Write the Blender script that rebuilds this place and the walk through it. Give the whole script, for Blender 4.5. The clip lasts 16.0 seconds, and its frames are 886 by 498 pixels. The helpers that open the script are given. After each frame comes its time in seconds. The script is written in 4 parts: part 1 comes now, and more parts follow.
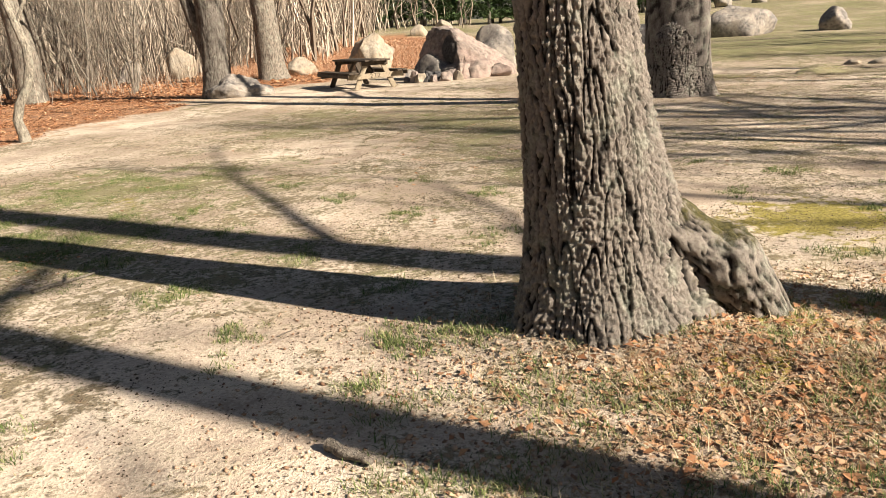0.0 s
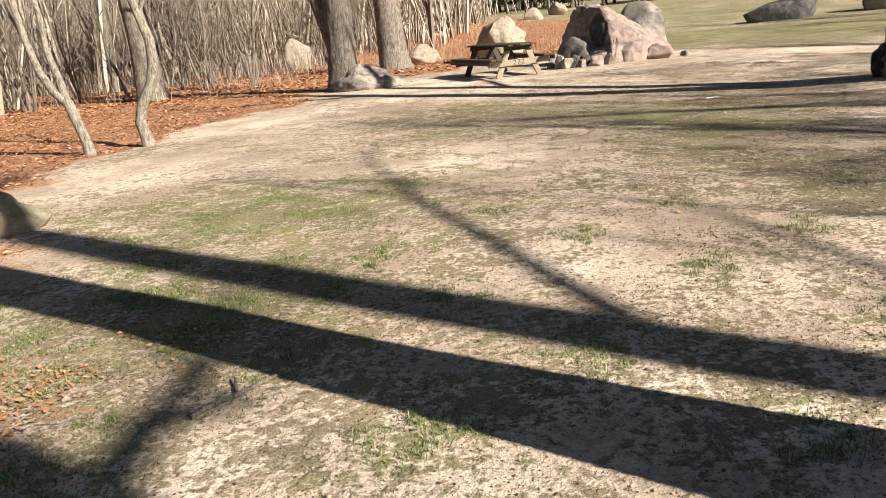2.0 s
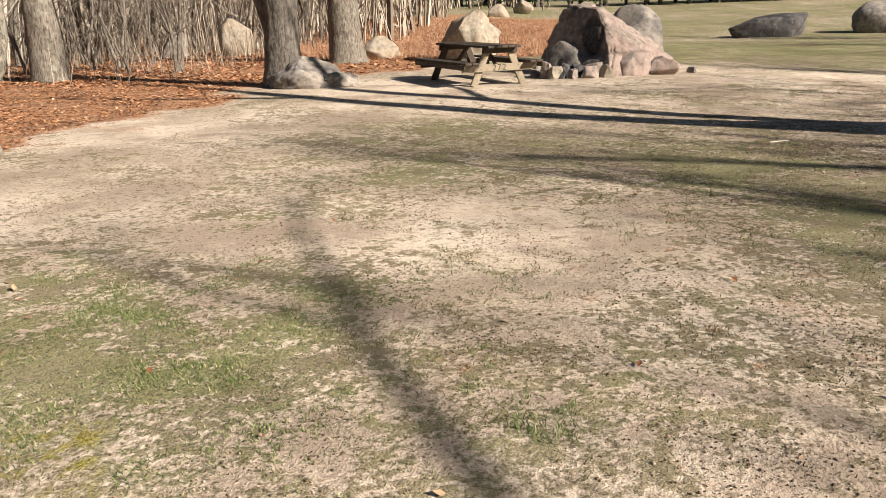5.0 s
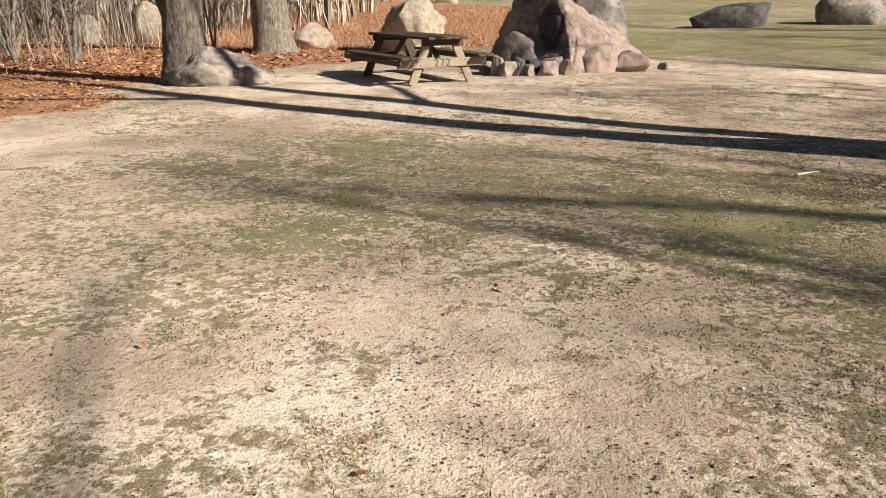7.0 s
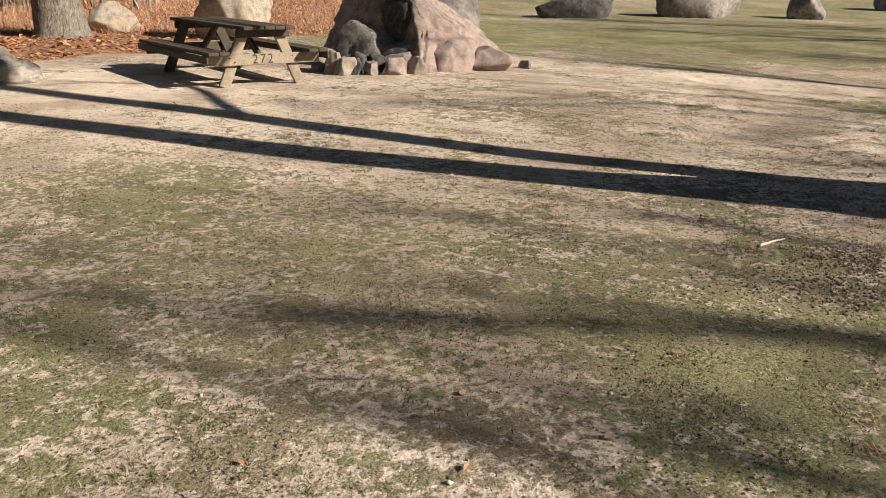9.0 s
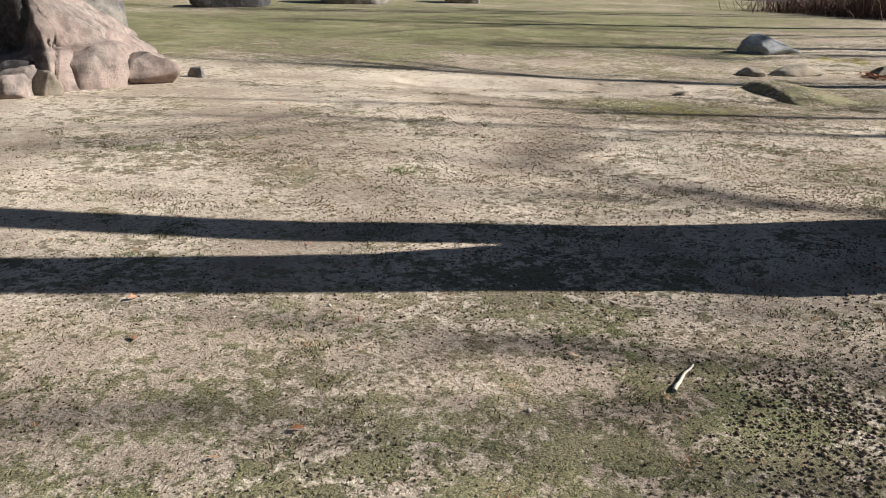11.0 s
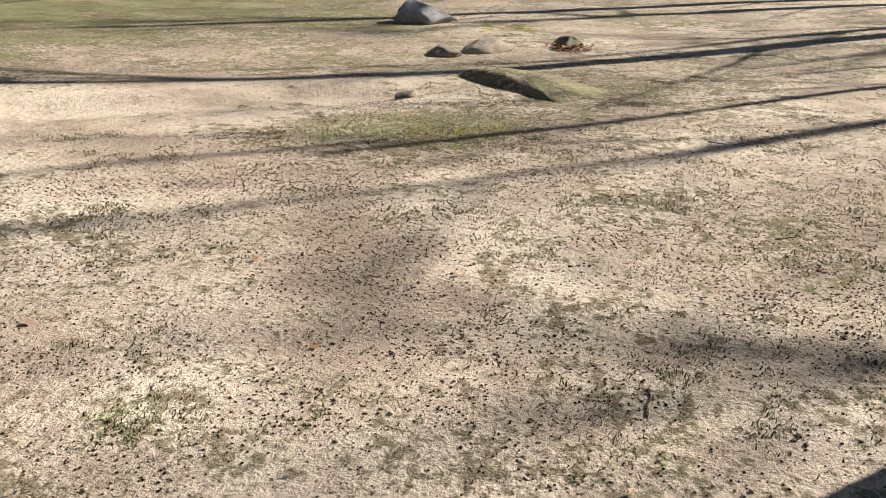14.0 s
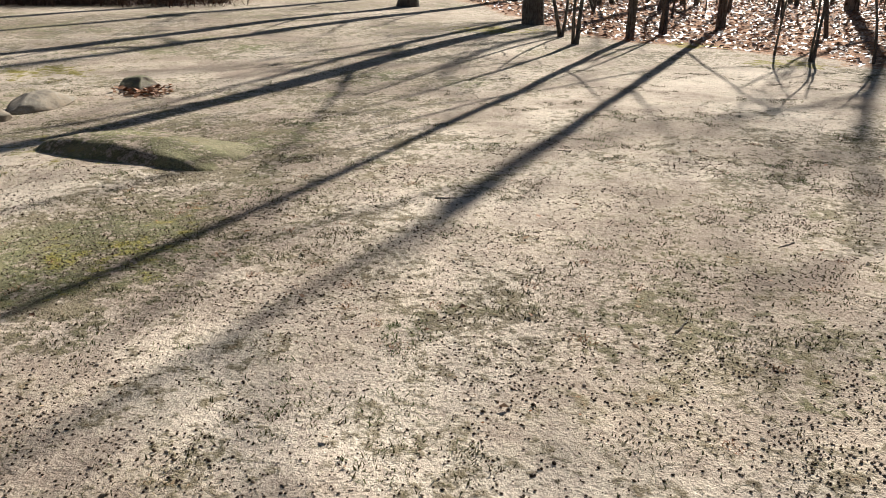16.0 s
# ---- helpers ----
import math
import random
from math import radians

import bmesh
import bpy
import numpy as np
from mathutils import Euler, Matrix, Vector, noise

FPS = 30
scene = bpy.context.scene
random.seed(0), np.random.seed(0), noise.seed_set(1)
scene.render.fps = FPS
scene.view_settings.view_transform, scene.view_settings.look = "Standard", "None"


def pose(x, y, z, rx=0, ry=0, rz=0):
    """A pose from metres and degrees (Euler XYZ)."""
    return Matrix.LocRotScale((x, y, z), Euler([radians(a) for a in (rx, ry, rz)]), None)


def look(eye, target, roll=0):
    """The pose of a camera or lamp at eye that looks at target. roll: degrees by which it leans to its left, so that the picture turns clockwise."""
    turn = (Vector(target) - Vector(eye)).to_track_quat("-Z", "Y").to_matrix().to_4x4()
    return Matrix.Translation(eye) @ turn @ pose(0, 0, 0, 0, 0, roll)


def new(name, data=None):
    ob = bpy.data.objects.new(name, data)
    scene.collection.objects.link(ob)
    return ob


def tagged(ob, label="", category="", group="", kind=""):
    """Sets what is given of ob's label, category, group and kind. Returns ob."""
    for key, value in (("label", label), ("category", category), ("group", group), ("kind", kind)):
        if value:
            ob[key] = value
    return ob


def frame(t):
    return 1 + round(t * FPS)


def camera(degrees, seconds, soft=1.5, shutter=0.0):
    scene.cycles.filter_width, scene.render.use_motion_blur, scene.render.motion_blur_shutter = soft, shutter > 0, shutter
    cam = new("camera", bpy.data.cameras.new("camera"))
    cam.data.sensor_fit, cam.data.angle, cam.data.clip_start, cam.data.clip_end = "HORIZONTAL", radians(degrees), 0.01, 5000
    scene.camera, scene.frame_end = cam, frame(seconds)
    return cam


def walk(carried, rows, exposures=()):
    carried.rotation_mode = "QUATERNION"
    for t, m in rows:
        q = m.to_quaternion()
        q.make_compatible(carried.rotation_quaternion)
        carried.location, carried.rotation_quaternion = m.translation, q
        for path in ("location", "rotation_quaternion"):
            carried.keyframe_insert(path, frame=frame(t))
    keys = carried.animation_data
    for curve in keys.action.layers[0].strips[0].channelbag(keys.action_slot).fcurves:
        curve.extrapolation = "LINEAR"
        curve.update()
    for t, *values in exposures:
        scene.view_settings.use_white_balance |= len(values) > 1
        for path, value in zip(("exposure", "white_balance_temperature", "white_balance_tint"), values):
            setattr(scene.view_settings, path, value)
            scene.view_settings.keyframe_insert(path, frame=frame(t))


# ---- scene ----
cam = camera(56.9, 16.0, 0.85)
METRES, EYE, TILT, LEAN, TURN = 20.0, 1.5, 0.0, 0.0, 0.0
ROWS = [
    (0.0, 0.0, 0.0, 0.0, -1.06, -15.36, 3.86),
    (0.5, -0.0163, 0.0286, -0.0004, -0.53, -15.95, 4.08),
    (1.0, -0.0329, 0.0586, -0.0007, 4.24, -16.04, 4.29),
    (1.5, -0.0483, 0.0857, -0.001, 3.51, -14.39, 5.69),
    (2.0, -0.0644, 0.1162, -0.0022, 5.41, -15.7, 5.68),
    (2.5, -0.0795, 0.1451, -0.0025, 9.85, -17.52, 6.16),
    (3.0, -0.0881, 0.1738, -0.0022, 14.5, -15.54, 6.21),
    (3.5, -0.0907, 0.206, -0.0018, 13.85, -15.45, 4.81),
    (4.0, -0.0926, 0.2375, -0.0023, 8.17, -15.04, 2.94),
    (4.5, -0.0929, 0.2689, -0.0026, 4.15, -15.74, 2.11),
    (7.0, -0.0828, 0.4298, -0.0052, -0.88, -17.38, 0.91),
    (7.5, -0.0814, 0.4604, -0.0048, -5.85, -17.48, 1.3),
    (8.0, -0.0779, 0.4932, -0.005, -9.72, -18.72, -0.24),
    (10.5, -0.0546, 0.6482, -0.0061, -16.63, -17.97, 0.31),
    (11.0, -0.0451, 0.6771, -0.0057, -35.06, -19.11, -0.99),
    (11.5, -0.0312, 0.7034, -0.0047, -45.05, -19.8, -2.24),
    (12.0, -0.0207, 0.7318, -0.0049, -48.28, -19.01, -0.49),
    (12.5, -0.0074, 0.7597, -0.0066, -48.62, -18.91, -0.74),
    (13.0, 0.0062, 0.7883, -0.0054, -49.51, -19.55, -1.21),
    (13.5, 0.0193, 0.8156, -0.0055, -54.96, -19.85, -1.58),
    (14.0, 0.0384, 0.8403, -0.0048, -64.0, -21.44, -1.61),
    (14.5, 0.0565, 0.8632, -0.0044, -77.77, -20.53, -0.81),
    (15.0, 0.0777, 0.8828, -0.0057, -83.9, -20.43, 0.25),
    (15.5, 0.0959, 0.9022, -0.0067, -91.13, -18.47, -2.18),
    (16.0, 0.1137, 0.9211, -0.0053, -98.5, -19.69, -0.75),
]
walk(cam, [(t, pose(0, 0, EYE, TILT, LEAN, TURN) @ pose(METRES * x, METRES * y, METRES * z, 90 + pitch, roll, yaw)) for t, x, y, z, yaw, pitch, roll in ROWS],
     [(0, 1.38, 6700, 10), (3.0, 1.32, 6250, 11), (4.5, 1.15, 6400, 11), (6.8, 1.06, 6450, 11), (8.2, 1.00, 6450, 11), (10.4, 0.90, 6250, 11), (11.0, 0.97, 5750, 7), (11.5, 1.14, 5400, 6), (12.0, 1.42, 5250, 6), (12.7, 1.50, 5300, 6), (13.0, 1.45, 5850, 6), (13.5, 1.22, 6050, 8), (14.5, 1.08, 6250, 8), (16, 0.95, 5950, 7)])

# ---- light ----
SUN_EL, SUN_AZ = 30.0, -32.0
sd = Vector((math.cos(radians(SUN_EL)) * math.cos(radians(SUN_AZ)), math.cos(radians(SUN_EL)) * math.sin(radians(SUN_AZ)), math.sin(radians(SUN_EL))))
sun = new("sun", bpy.data.lights.new("sun", "SUN"))
sun.data.energy, sun.data.angle, sun.data.color = 5.0, radians(0.53), (1.0, 0.90, 0.775)
sun.matrix_world = look(tuple(sd * 60), (0, 0, 0))
world = bpy.data.worlds.new("sky")
scene.world = world
world.use_nodes = True
sky = world.node_tree.nodes.new("ShaderNodeTexSky")
sky.sky_type, sky.sun_disc = "NISHITA", False
sky.sun_elevation, sky.sun_rotation = radians(SUN_EL), radians(90 - SUN_AZ)
world.node_tree.links.new(sky.outputs[0], world.node_tree.nodes["Background"].inputs[0])
world.node_tree.nodes["Background"].inputs[1].default_value = 0.021


# ---- materials ----
class Mat:
    """A node material with short calls for its nodes."""

    def __init__(self, name, rough=0.9, spec=0.3):
        self.m = bpy.data.materials.new(name)
        self.m.use_nodes = True
        self.object_coords = None
        self.t = self.m.node_tree
        self.b = self.t.nodes["Principled BSDF"]
        self.b.inputs["Roughness"].default_value = rough
        self.b.inputs["Specular IOR Level"].default_value = spec

    def put(self, socket, v):
        if isinstance(v, bpy.types.NodeSocket):
            self.t.links.new(v, socket)
        elif isinstance(v, tuple) and len(v) == 3 and socket.type == "RGBA":
            socket.default_value = (*v, 1)
        else:
            socket.default_value = v

    def coords(self, scale=(1, 1, 1)):
        c = self.t.nodes.new("ShaderNodeTexCoord")
        p = self.t.nodes.new("ShaderNodeMapping")
        p.inputs["Scale"].default_value = scale
        self.t.links.new(c.outputs["Object"], p.inputs[0])
        return p.outputs[0]

    def plain(self):
        if self.object_coords is None:
            self.object_coords = self.t.nodes.new("ShaderNodeTexCoord").outputs["Object"]
        return self.object_coords

    def noise(self, scale, detail=4, rough=0.6, vec=None, distort=0.0):
        n = self.t.nodes.new("ShaderNodeTexNoise")
        for k, v in (("Scale", scale), ("Detail", detail), ("Roughness", rough), ("Distortion", distort)):
            n.inputs[k].default_value = v
        self.t.links.new(vec or self.plain(), n.inputs["Vector"])
        return n.outputs["Fac"]

    def voronoi(self, scale, vec=None, feature="F1"):
        n = self.t.nodes.new("ShaderNodeTexVoronoi")
        n.feature = feature
        n.inputs["Scale"].default_value = scale
        self.t.links.new(vec or self.plain(), n.inputs["Vector"])
        return n.outputs["Distance"]

    def ramp(self, fac, *stops):
        n = self.t.nodes.new("ShaderNodeValToRGB")
        e = n.color_ramp.elements
        while len(e) < len(stops):
            e.new(0.5)
        for el, (p, c) in zip(e, stops):
            el.position, el.color = p, ((*c, 1) if isinstance(c, tuple) else (c, c, c, 1))
        self.put(n.inputs[0], fac)
        return n.outputs[0]

    def mix(self, fac, a, b, kind="MIX"):
        n = self.t.nodes.new("ShaderNodeMix")
        n.data_type, n.blend_type = "RGBA", kind
        self.put(n.inputs[0], fac), self.put(n.inputs[6], a), self.put(n.inputs[7], b)
        return n.outputs[2]

    def math(self, op, a, b=0.0, clamp=False):
        n = self.t.nodes.new("ShaderNodeMath")
        n.operation, n.use_clamp = op, clamp
        self.put(n.inputs[0], a), self.put(n.inputs[1], b)
        return n.outputs[0]

    def attr(self, name):
        n = self.t.nodes.new("ShaderNodeAttribute")
        n.attribute_name = name
        return n.outputs["Fac"]

    def island(self):
        return self.t.nodes.new("ShaderNodeNewGeometry").outputs["Random Per Island"]

    def each(self):
        return self.t.nodes.new("ShaderNodeObjectInfo").outputs["Random"]

    def up(self):
        n = self.t.nodes.new("ShaderNodeSeparateXYZ")
        self.t.links.new(self.t.nodes.new("ShaderNodeNewGeometry").outputs["Normal"], n.inputs[0])
        return n.outputs[2]

    def colour(self, v):
        self.put(self.b.inputs["Base Color"], v)
        return self

    def bump(self, height, strength=0.5, dist=0.02):
        n = self.t.nodes.new("ShaderNodeBump")
        n.inputs["Strength"].default_value, n.inputs["Distance"].default_value = strength, dist
        self.t.links.new(height, n.inputs["Height"])
        self.t.links.new(n.outputs[0], self.b.inputs["Normal"])
        return self


def ground_material():
    g = Mat("sandy_turf", 0.95, 0.1)
    n02, n1, n3, n9 = g.noise(0.16, 4, 0.6), g.noise(0.7, 4, 0.6), g.noise(2.4, 5, 0.65), g.noise(8, 5, 0.7)
    n22, n45, n90 = g.noise(22, 4, 0.7, None, 0.3), g.noise(45, 3, 0.65), g.noise(110, 3, 0.7)

    def spread(n, k):
        return g.math("MULTIPLY", g.math("SUBTRACT", n, 0.5), k)

    def total(*terms):
        out = terms[0]
        for t in terms[1:]:
            out = g.math("ADD", out, t)
        return out

    # bare sand: cream where dry and loose, pinkish grey where trodden
    sand = g.ramp(total(n9, spread(n3, 1.0), spread(n45, 0.9), spread(n1, 1.7)), (0.24, (0.37, 0.292, 0.225)), (0.44, (0.53, 0.432, 0.338)), (0.58, (0.665, 0.56, 0.44)), (0.76, (0.83, 0.725, 0.575)))
    sand = g.mix(g.ramp(total(n1, spread(n9, 0.5)), (0.5, 0.0), (0.62, 0.45)), sand, g.mix(0.6, sand, (0.52, 0.41, 0.35)))
    sand = g.mix(g.math("MULTIPLY", g.ramp(total(n3, spread(n9, 0.9)), (0.48, 0.0), (0.66, 0.6)), g.ramp(n45, (0.4, 0.3), (0.6, 1.0))), sand, g.ramp(n90, (0.3, (0.30, 0.245, 0.165)), (0.7, (0.62, 0.53, 0.38))))
    # thatch and turf
    blade = total(n45, spread(n90, 1.3))
    dull = g.ramp(blade, (0.3, (0.045, 0.036, 0.02)), (0.48, (0.125, 0.098, 0.055)), (0.7, (0.36, 0.295, 0.185)))
    fresh = g.ramp(blade, (0.3, (0.034, 0.05, 0.013)), (0.5, (0.125, 0.145, 0.042)), (0.74, (0.34, 0.335, 0.12)))
    green = total(g.noise(1.3, 4, 0.6, None, 0.4), spread(n9, 0.9), spread(g.attr("grass"), 0.8))
    turf = g.mix(g.ramp(green, (0.5, 0.0), (0.69, 0.9)), dull, fresh)
    straw = g.ramp(blade, (0.3, (0.13, 0.103, 0.055)), (0.52, (0.30, 0.252, 0.145)), (0.72, (0.56, 0.48, 0.31)))
    turf = g.mix(g.ramp(total(g.noise(0.45, 6, 0.7), spread(n3, 0.5), spread(n9, 0.4)), (0.5, 0.0), (0.68, 0.8)), turf, straw)
    turf = g.mix(g.ramp(total(g.noise(0.27, 5, 0.65, None, 0.6), spread(n3, 0.4)), (0.36, 0.6), (0.47, 0.0)), turf, g.mix(0.65, turf, (0.075, 0.06, 0.036)))
    turf = g.mix(g.ramp(total(n3, spread(n1, 0.9), spread(n9, 0.5)), (0.4, 0.7), (0.54, 0.0)), turf, g.mix(0.7, turf, (0.05, 0.045, 0.022)))
    k = total(g.attr("grass"), spread(n02, 1.0), spread(n1, 1.2), spread(n3, 1.6), spread(n9, 2.0), spread(n22, 2.2))
    c = g.mix(g.ramp(k, (0.3, 0.0), (0.64, 0.86)), sand, turf)
    # dark crumbs of bark, droppings of the oaks and old leaves
    crumbs = total(n45, spread(n90, 0.8), spread(n9, 0.5), spread(n3, 0.4))
    c = g.mix(g.ramp(crumbs, (0.59, 0.0), (0.69, 0.6)), c, g.ramp(n90, (0.35, (0.045, 0.034, 0.022)), (0.65, (0.16, 0.115, 0.075))))
    specks = g.ramp(total(g.voronoi(30), spread(n9, 0.7), spread(n3, 0.4)), (0.07, 0.85), (0.145, 0.0))
    c = g.mix(specks, c, g.ramp(n22, (0.4, (0.05, 0.042, 0.025)), (0.6, (0.115, 0.085, 0.055))))
    litter = g.ramp(total(n22, spread(n9, 1.0), spread(n45, 0.8)), (0.28, (0.07, 0.034, 0.02)), (0.48, (0.29, 0.135, 0.065)), (0.72, (0.60, 0.34, 0.19)))
    litter = g.mix(g.ramp(total(n1, spread(n3, 0.8)), (0.45, 0.0), (0.62, 0.6)), litter, g.mix(0.6, litter, (0.16, 0.115, 0.085)))
    c = g.mix(g.ramp(total(g.attr("leaf"), spread(n9, 1.6), spread(n3, 1.0), spread(n22, 1.2)), (0.36, 0.0), (0.68, 0.95)), c, litter)
    moss = g.ramp(blade, (0.3, (0.11, 0.095, 0.02)), (0.7, (0.40, 0.335, 0.075)))
    c = g.mix(g.ramp(total(g.attr("moss"), spread(n9, 1.5), spread(n3, 1.2)), (0.45, 0.0), (0.65, 0.9)), c, moss)
    g.colour(c)
    h = total(g.math("MULTIPLY", n90, 0.35), g.math("MULTIPLY", n45, 0.75), g.math("MULTIPLY", n22, 0.9), g.math("MULTIPLY", n9, 1.3))
    return g.bump(h, 0.55, 0.026).m


def bark_material(name, dark, light, lichen=0.35, mossy=0.0, scale=1.0):
    g = Mat(name, 0.92, 0.15)
    v = g.coords((14 * scale, 14 * scale, 3.2 * scale))
    ridge = g.noise(1.6, 6, 0.7, v, 0.6)
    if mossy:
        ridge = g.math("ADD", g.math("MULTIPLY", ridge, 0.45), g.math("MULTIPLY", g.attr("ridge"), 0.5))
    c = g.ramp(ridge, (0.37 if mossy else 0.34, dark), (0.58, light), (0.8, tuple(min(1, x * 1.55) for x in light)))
    c = g.mix(g.ramp(g.noise(6, 5, 0.7), (0.5, 0.0), (0.66, lichen)), c, (0.36, 0.37, 0.30))
    c = g.mix(g.ramp(g.noise(40, 3, 0.7), (0.45, 0.0), (0.8, 0.6)), c, dark)
    if mossy:
        k = g.math("ADD", g.attr("moss"), g.math("MULTIPLY", g.math("SUBTRACT", g.noise(9, 5, 0.7), 0.5), 1.1))
        c = g.mix(g.ramp(k, (0.45, 0.0), (0.65, 0.9)), c, g.ramp(g.noise(60), (0.3, (0.03, 0.03, 0.01)), (0.7, (0.12, 0.105, 0.03))))
    g.colour(c)
    return g.bump(g.math("ADD", ridge, g.math("MULTIPLY", g.noise(70, 6, 0.75), 0.5)), 1.0, 0.03).m


def rock_material(name, dark, light, tint=(0.42, 0.36, 0.29), tint_amount=0.5, moss=0.0):
    g = Mat(name, 0.88, 0.25)
    a, b, f = g.noise(1.7, 6, 0.65), g.noise(7, 6, 0.7), g.noise(55, 4, 0.75)
    c = g.ramp(b, (0.3, dark), (0.62, light))
    c = g.mix(g.ramp(a, (0.42, 0.0), (0.62, tint_amount)), c, tint)
    c = g.mix(g.ramp(f, (0.5, 0.0), (0.75, 0.55)), c, tuple(x * 0.45 for x in dark))
    c = g.mix(g.ramp(g.noise(4.5, 6, 0.75), (0.56, 0.0), (0.68, 0.5)), c, (0.42, 0.43, 0.38))
    if moss:
        k = g.math("MULTIPLY", g.up(), g.noise(5, 5, 0.7))
        c = g.mix(g.ramp(k, (0.2, 0.0), (0.42, moss)), c, g.ramp(g.noise(50), (0.3, (0.07, 0.075, 0.03)), (0.7, (0.22, 0.21, 0.09))))
    g.colour(c)
    crack = g.ramp(g.voronoi(1.3, None, "DISTANCE_TO_EDGE"), (0.0, 0.0), (0.03, 1.0))
    return g.bump(g.math("ADD", g.math("ADD", b, g.math("MULTIPLY", f, 0.3)), g.math("MULTIPLY", crack, 0.12)), 0.55, 0.04).m


def island_material(name, *stops, rough=0.9, spec=0.2):
    g = Mat(name, rough, spec)
    c = g.ramp(g.island(), *stops)
    g.colour(g.mix(g.ramp(g.noise(45, 3), (0.35, 0.3), (0.65, 0.0)), c, (0.05, 0.035, 0.02)))
    return g.m


def wood_material(name, dark, light):
    g = Mat(name, 0.85, 0.2)
    v = g.coords((3, 40, 40))
    a = g.noise(1.0, 5, 0.7, v)
    c = g.ramp(a, (0.3, dark), (0.7, light))
    c = g.mix(g.ramp(g.noise(6, 5), (0.45, 0.0), (0.7, 0.5)), c, tuple(x * 0.5 for x in dark))
    g.colour(g.mix(g.math("MULTIPLY", g.each(), 0.35), c, dark))
    return g.bump(a, 0.5, 0.006).m


M_GROUND = ground_material()
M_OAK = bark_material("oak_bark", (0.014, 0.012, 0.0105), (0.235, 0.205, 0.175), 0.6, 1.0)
M_LIMB = bark_material("limb_bark", (0.035, 0.029, 0.025), (0.15, 0.128, 0.108), 0.3)
M_OAK2 = bark_material("grey_oak_bark", (0.03, 0.025, 0.022), (0.19, 0.165, 0.145), 0.5, 1.0, 0.8)
M_PALE = bark_material("pale_oak_bark", (0.05, 0.042, 0.034), (0.25, 0.215, 0.175), 0.5)
M_BIRCH = bark_material("pale_lichen_bark", (0.06, 0.05, 0.04), (0.37, 0.33, 0.265), 0.45, 0.0, 1.6)
M_GREYBARK = bark_material("thicket_bark", (0.05, 0.04, 0.032), (0.20, 0.165, 0.13), 0.4)
# oak bark with the shade on these trunks put into its colour
M_DARKBARK = bark_material("shade_darkened_oak_bark", (0.05, 0.042, 0.035), (0.16, 0.14, 0.12), 0.25)
M_TWIG = island_material("thicket_twigs", (0.0, (0.12, 0.095, 0.073)), (0.5, (0.31, 0.257, 0.20)), (1.0, (0.56, 0.49, 0.40)))
M_ROCK = rock_material("granite_boulder", (0.065, 0.058, 0.054), (0.215, 0.195, 0.178))
M_ROCKBLUE = rock_material("blue_grey_granite", (0.17, 0.17, 0.175), (0.42, 0.425, 0.43), (0.36, 0.34, 0.32), 0.3)
M_ROCKWARM = rock_material("warm_granite", (0.12, 0.098, 0.086), (0.33, 0.275, 0.24), (0.36, 0.26, 0.215), 0.5)
M_ROCKPALE = rock_material("pale_buff_granite", (0.14, 0.118, 0.09), (0.38, 0.33, 0.262), (0.33, 0.25, 0.165), 0.6)
M_ROCKDARK = rock_material("dark_boulder", (0.022, 0.022, 0.023), (0.095, 0.092, 0.092), (0.17, 0.15, 0.145), 0.45)
M_ROCKMOSS = rock_material("mossy_rock", (0.10, 0.088, 0.072), (0.30, 0.255, 0.20), (0.33, 0.27, 0.19), 0.4, 0.65)
M_ROCKSOOT = rock_material("sooty_granite", (0.018, 0.016, 0.016), (0.07, 0.063, 0.06), (0.10, 0.08, 0.07), 0.4)
gg = Mat("sooted_granite", 0.88, 0.25)
kk = gg.ramp(gg.noise(6, 6, 0.7), (0.32, (0.095, 0.078, 0.068)), (0.6, (0.33, 0.268, 0.228)))
kk = gg.mix(gg.ramp(gg.noise(1.8, 5, 0.65), (0.42, 0.0), (0.62, 0.5)), kk, (0.36, 0.255, 0.215))
kk = gg.mix(gg.ramp(gg.noise(50, 4, 0.75), (0.5, 0.0), (0.75, 0.5)), kk, (0.06, 0.05, 0.045))
kk = gg.mix(gg.ramp(gg.math("ADD", gg.attr("soot"), gg.math("MULTIPLY", gg.math("SUBTRACT", gg.noise(7, 5, 0.7), 0.5), 0.9)), (0.3, 0.0), (0.6, 0.93)), kk, gg.ramp(gg.noise(14, 5, 0.7), (0.35, (0.018, 0.016, 0.016)), (0.7, (0.09, 0.085, 0.08))))
M_FIREROCK = gg.colour(kk).bump(gg.math("ADD", gg.noise(8, 6, 0.7), gg.math("MULTIPLY", gg.noise(50, 4, 0.7), 0.3)), 0.6, 0.04).m
M_WOOD = wood_material("weathered_plank", (0.04, 0.032, 0.024), (0.125, 0.098, 0.072))
M_WOODPALE = wood_material("sunbleached_timber", (0.19, 0.155, 0.11), (0.40, 0.335, 0.24))
M_LEAF = island_material("fallen_oak_leaves", (0.0, (0.13, 0.055, 0.028)), (0.45, (0.40, 0.185, 0.085)), (0.85, (0.56, 0.30, 0.155)), (1.0, (0.64, 0.44, 0.28)), rough=0.7, spec=0.3)
M_DRYLEAF = island_material("dry_leaf_scraps", (0.0, (0.20, 0.11, 0.065)), (0.5, (0.40, 0.255, 0.16)), (0.8, (0.50, 0.36, 0.23)), (1.0, (0.42, 0.17, 0.07)))
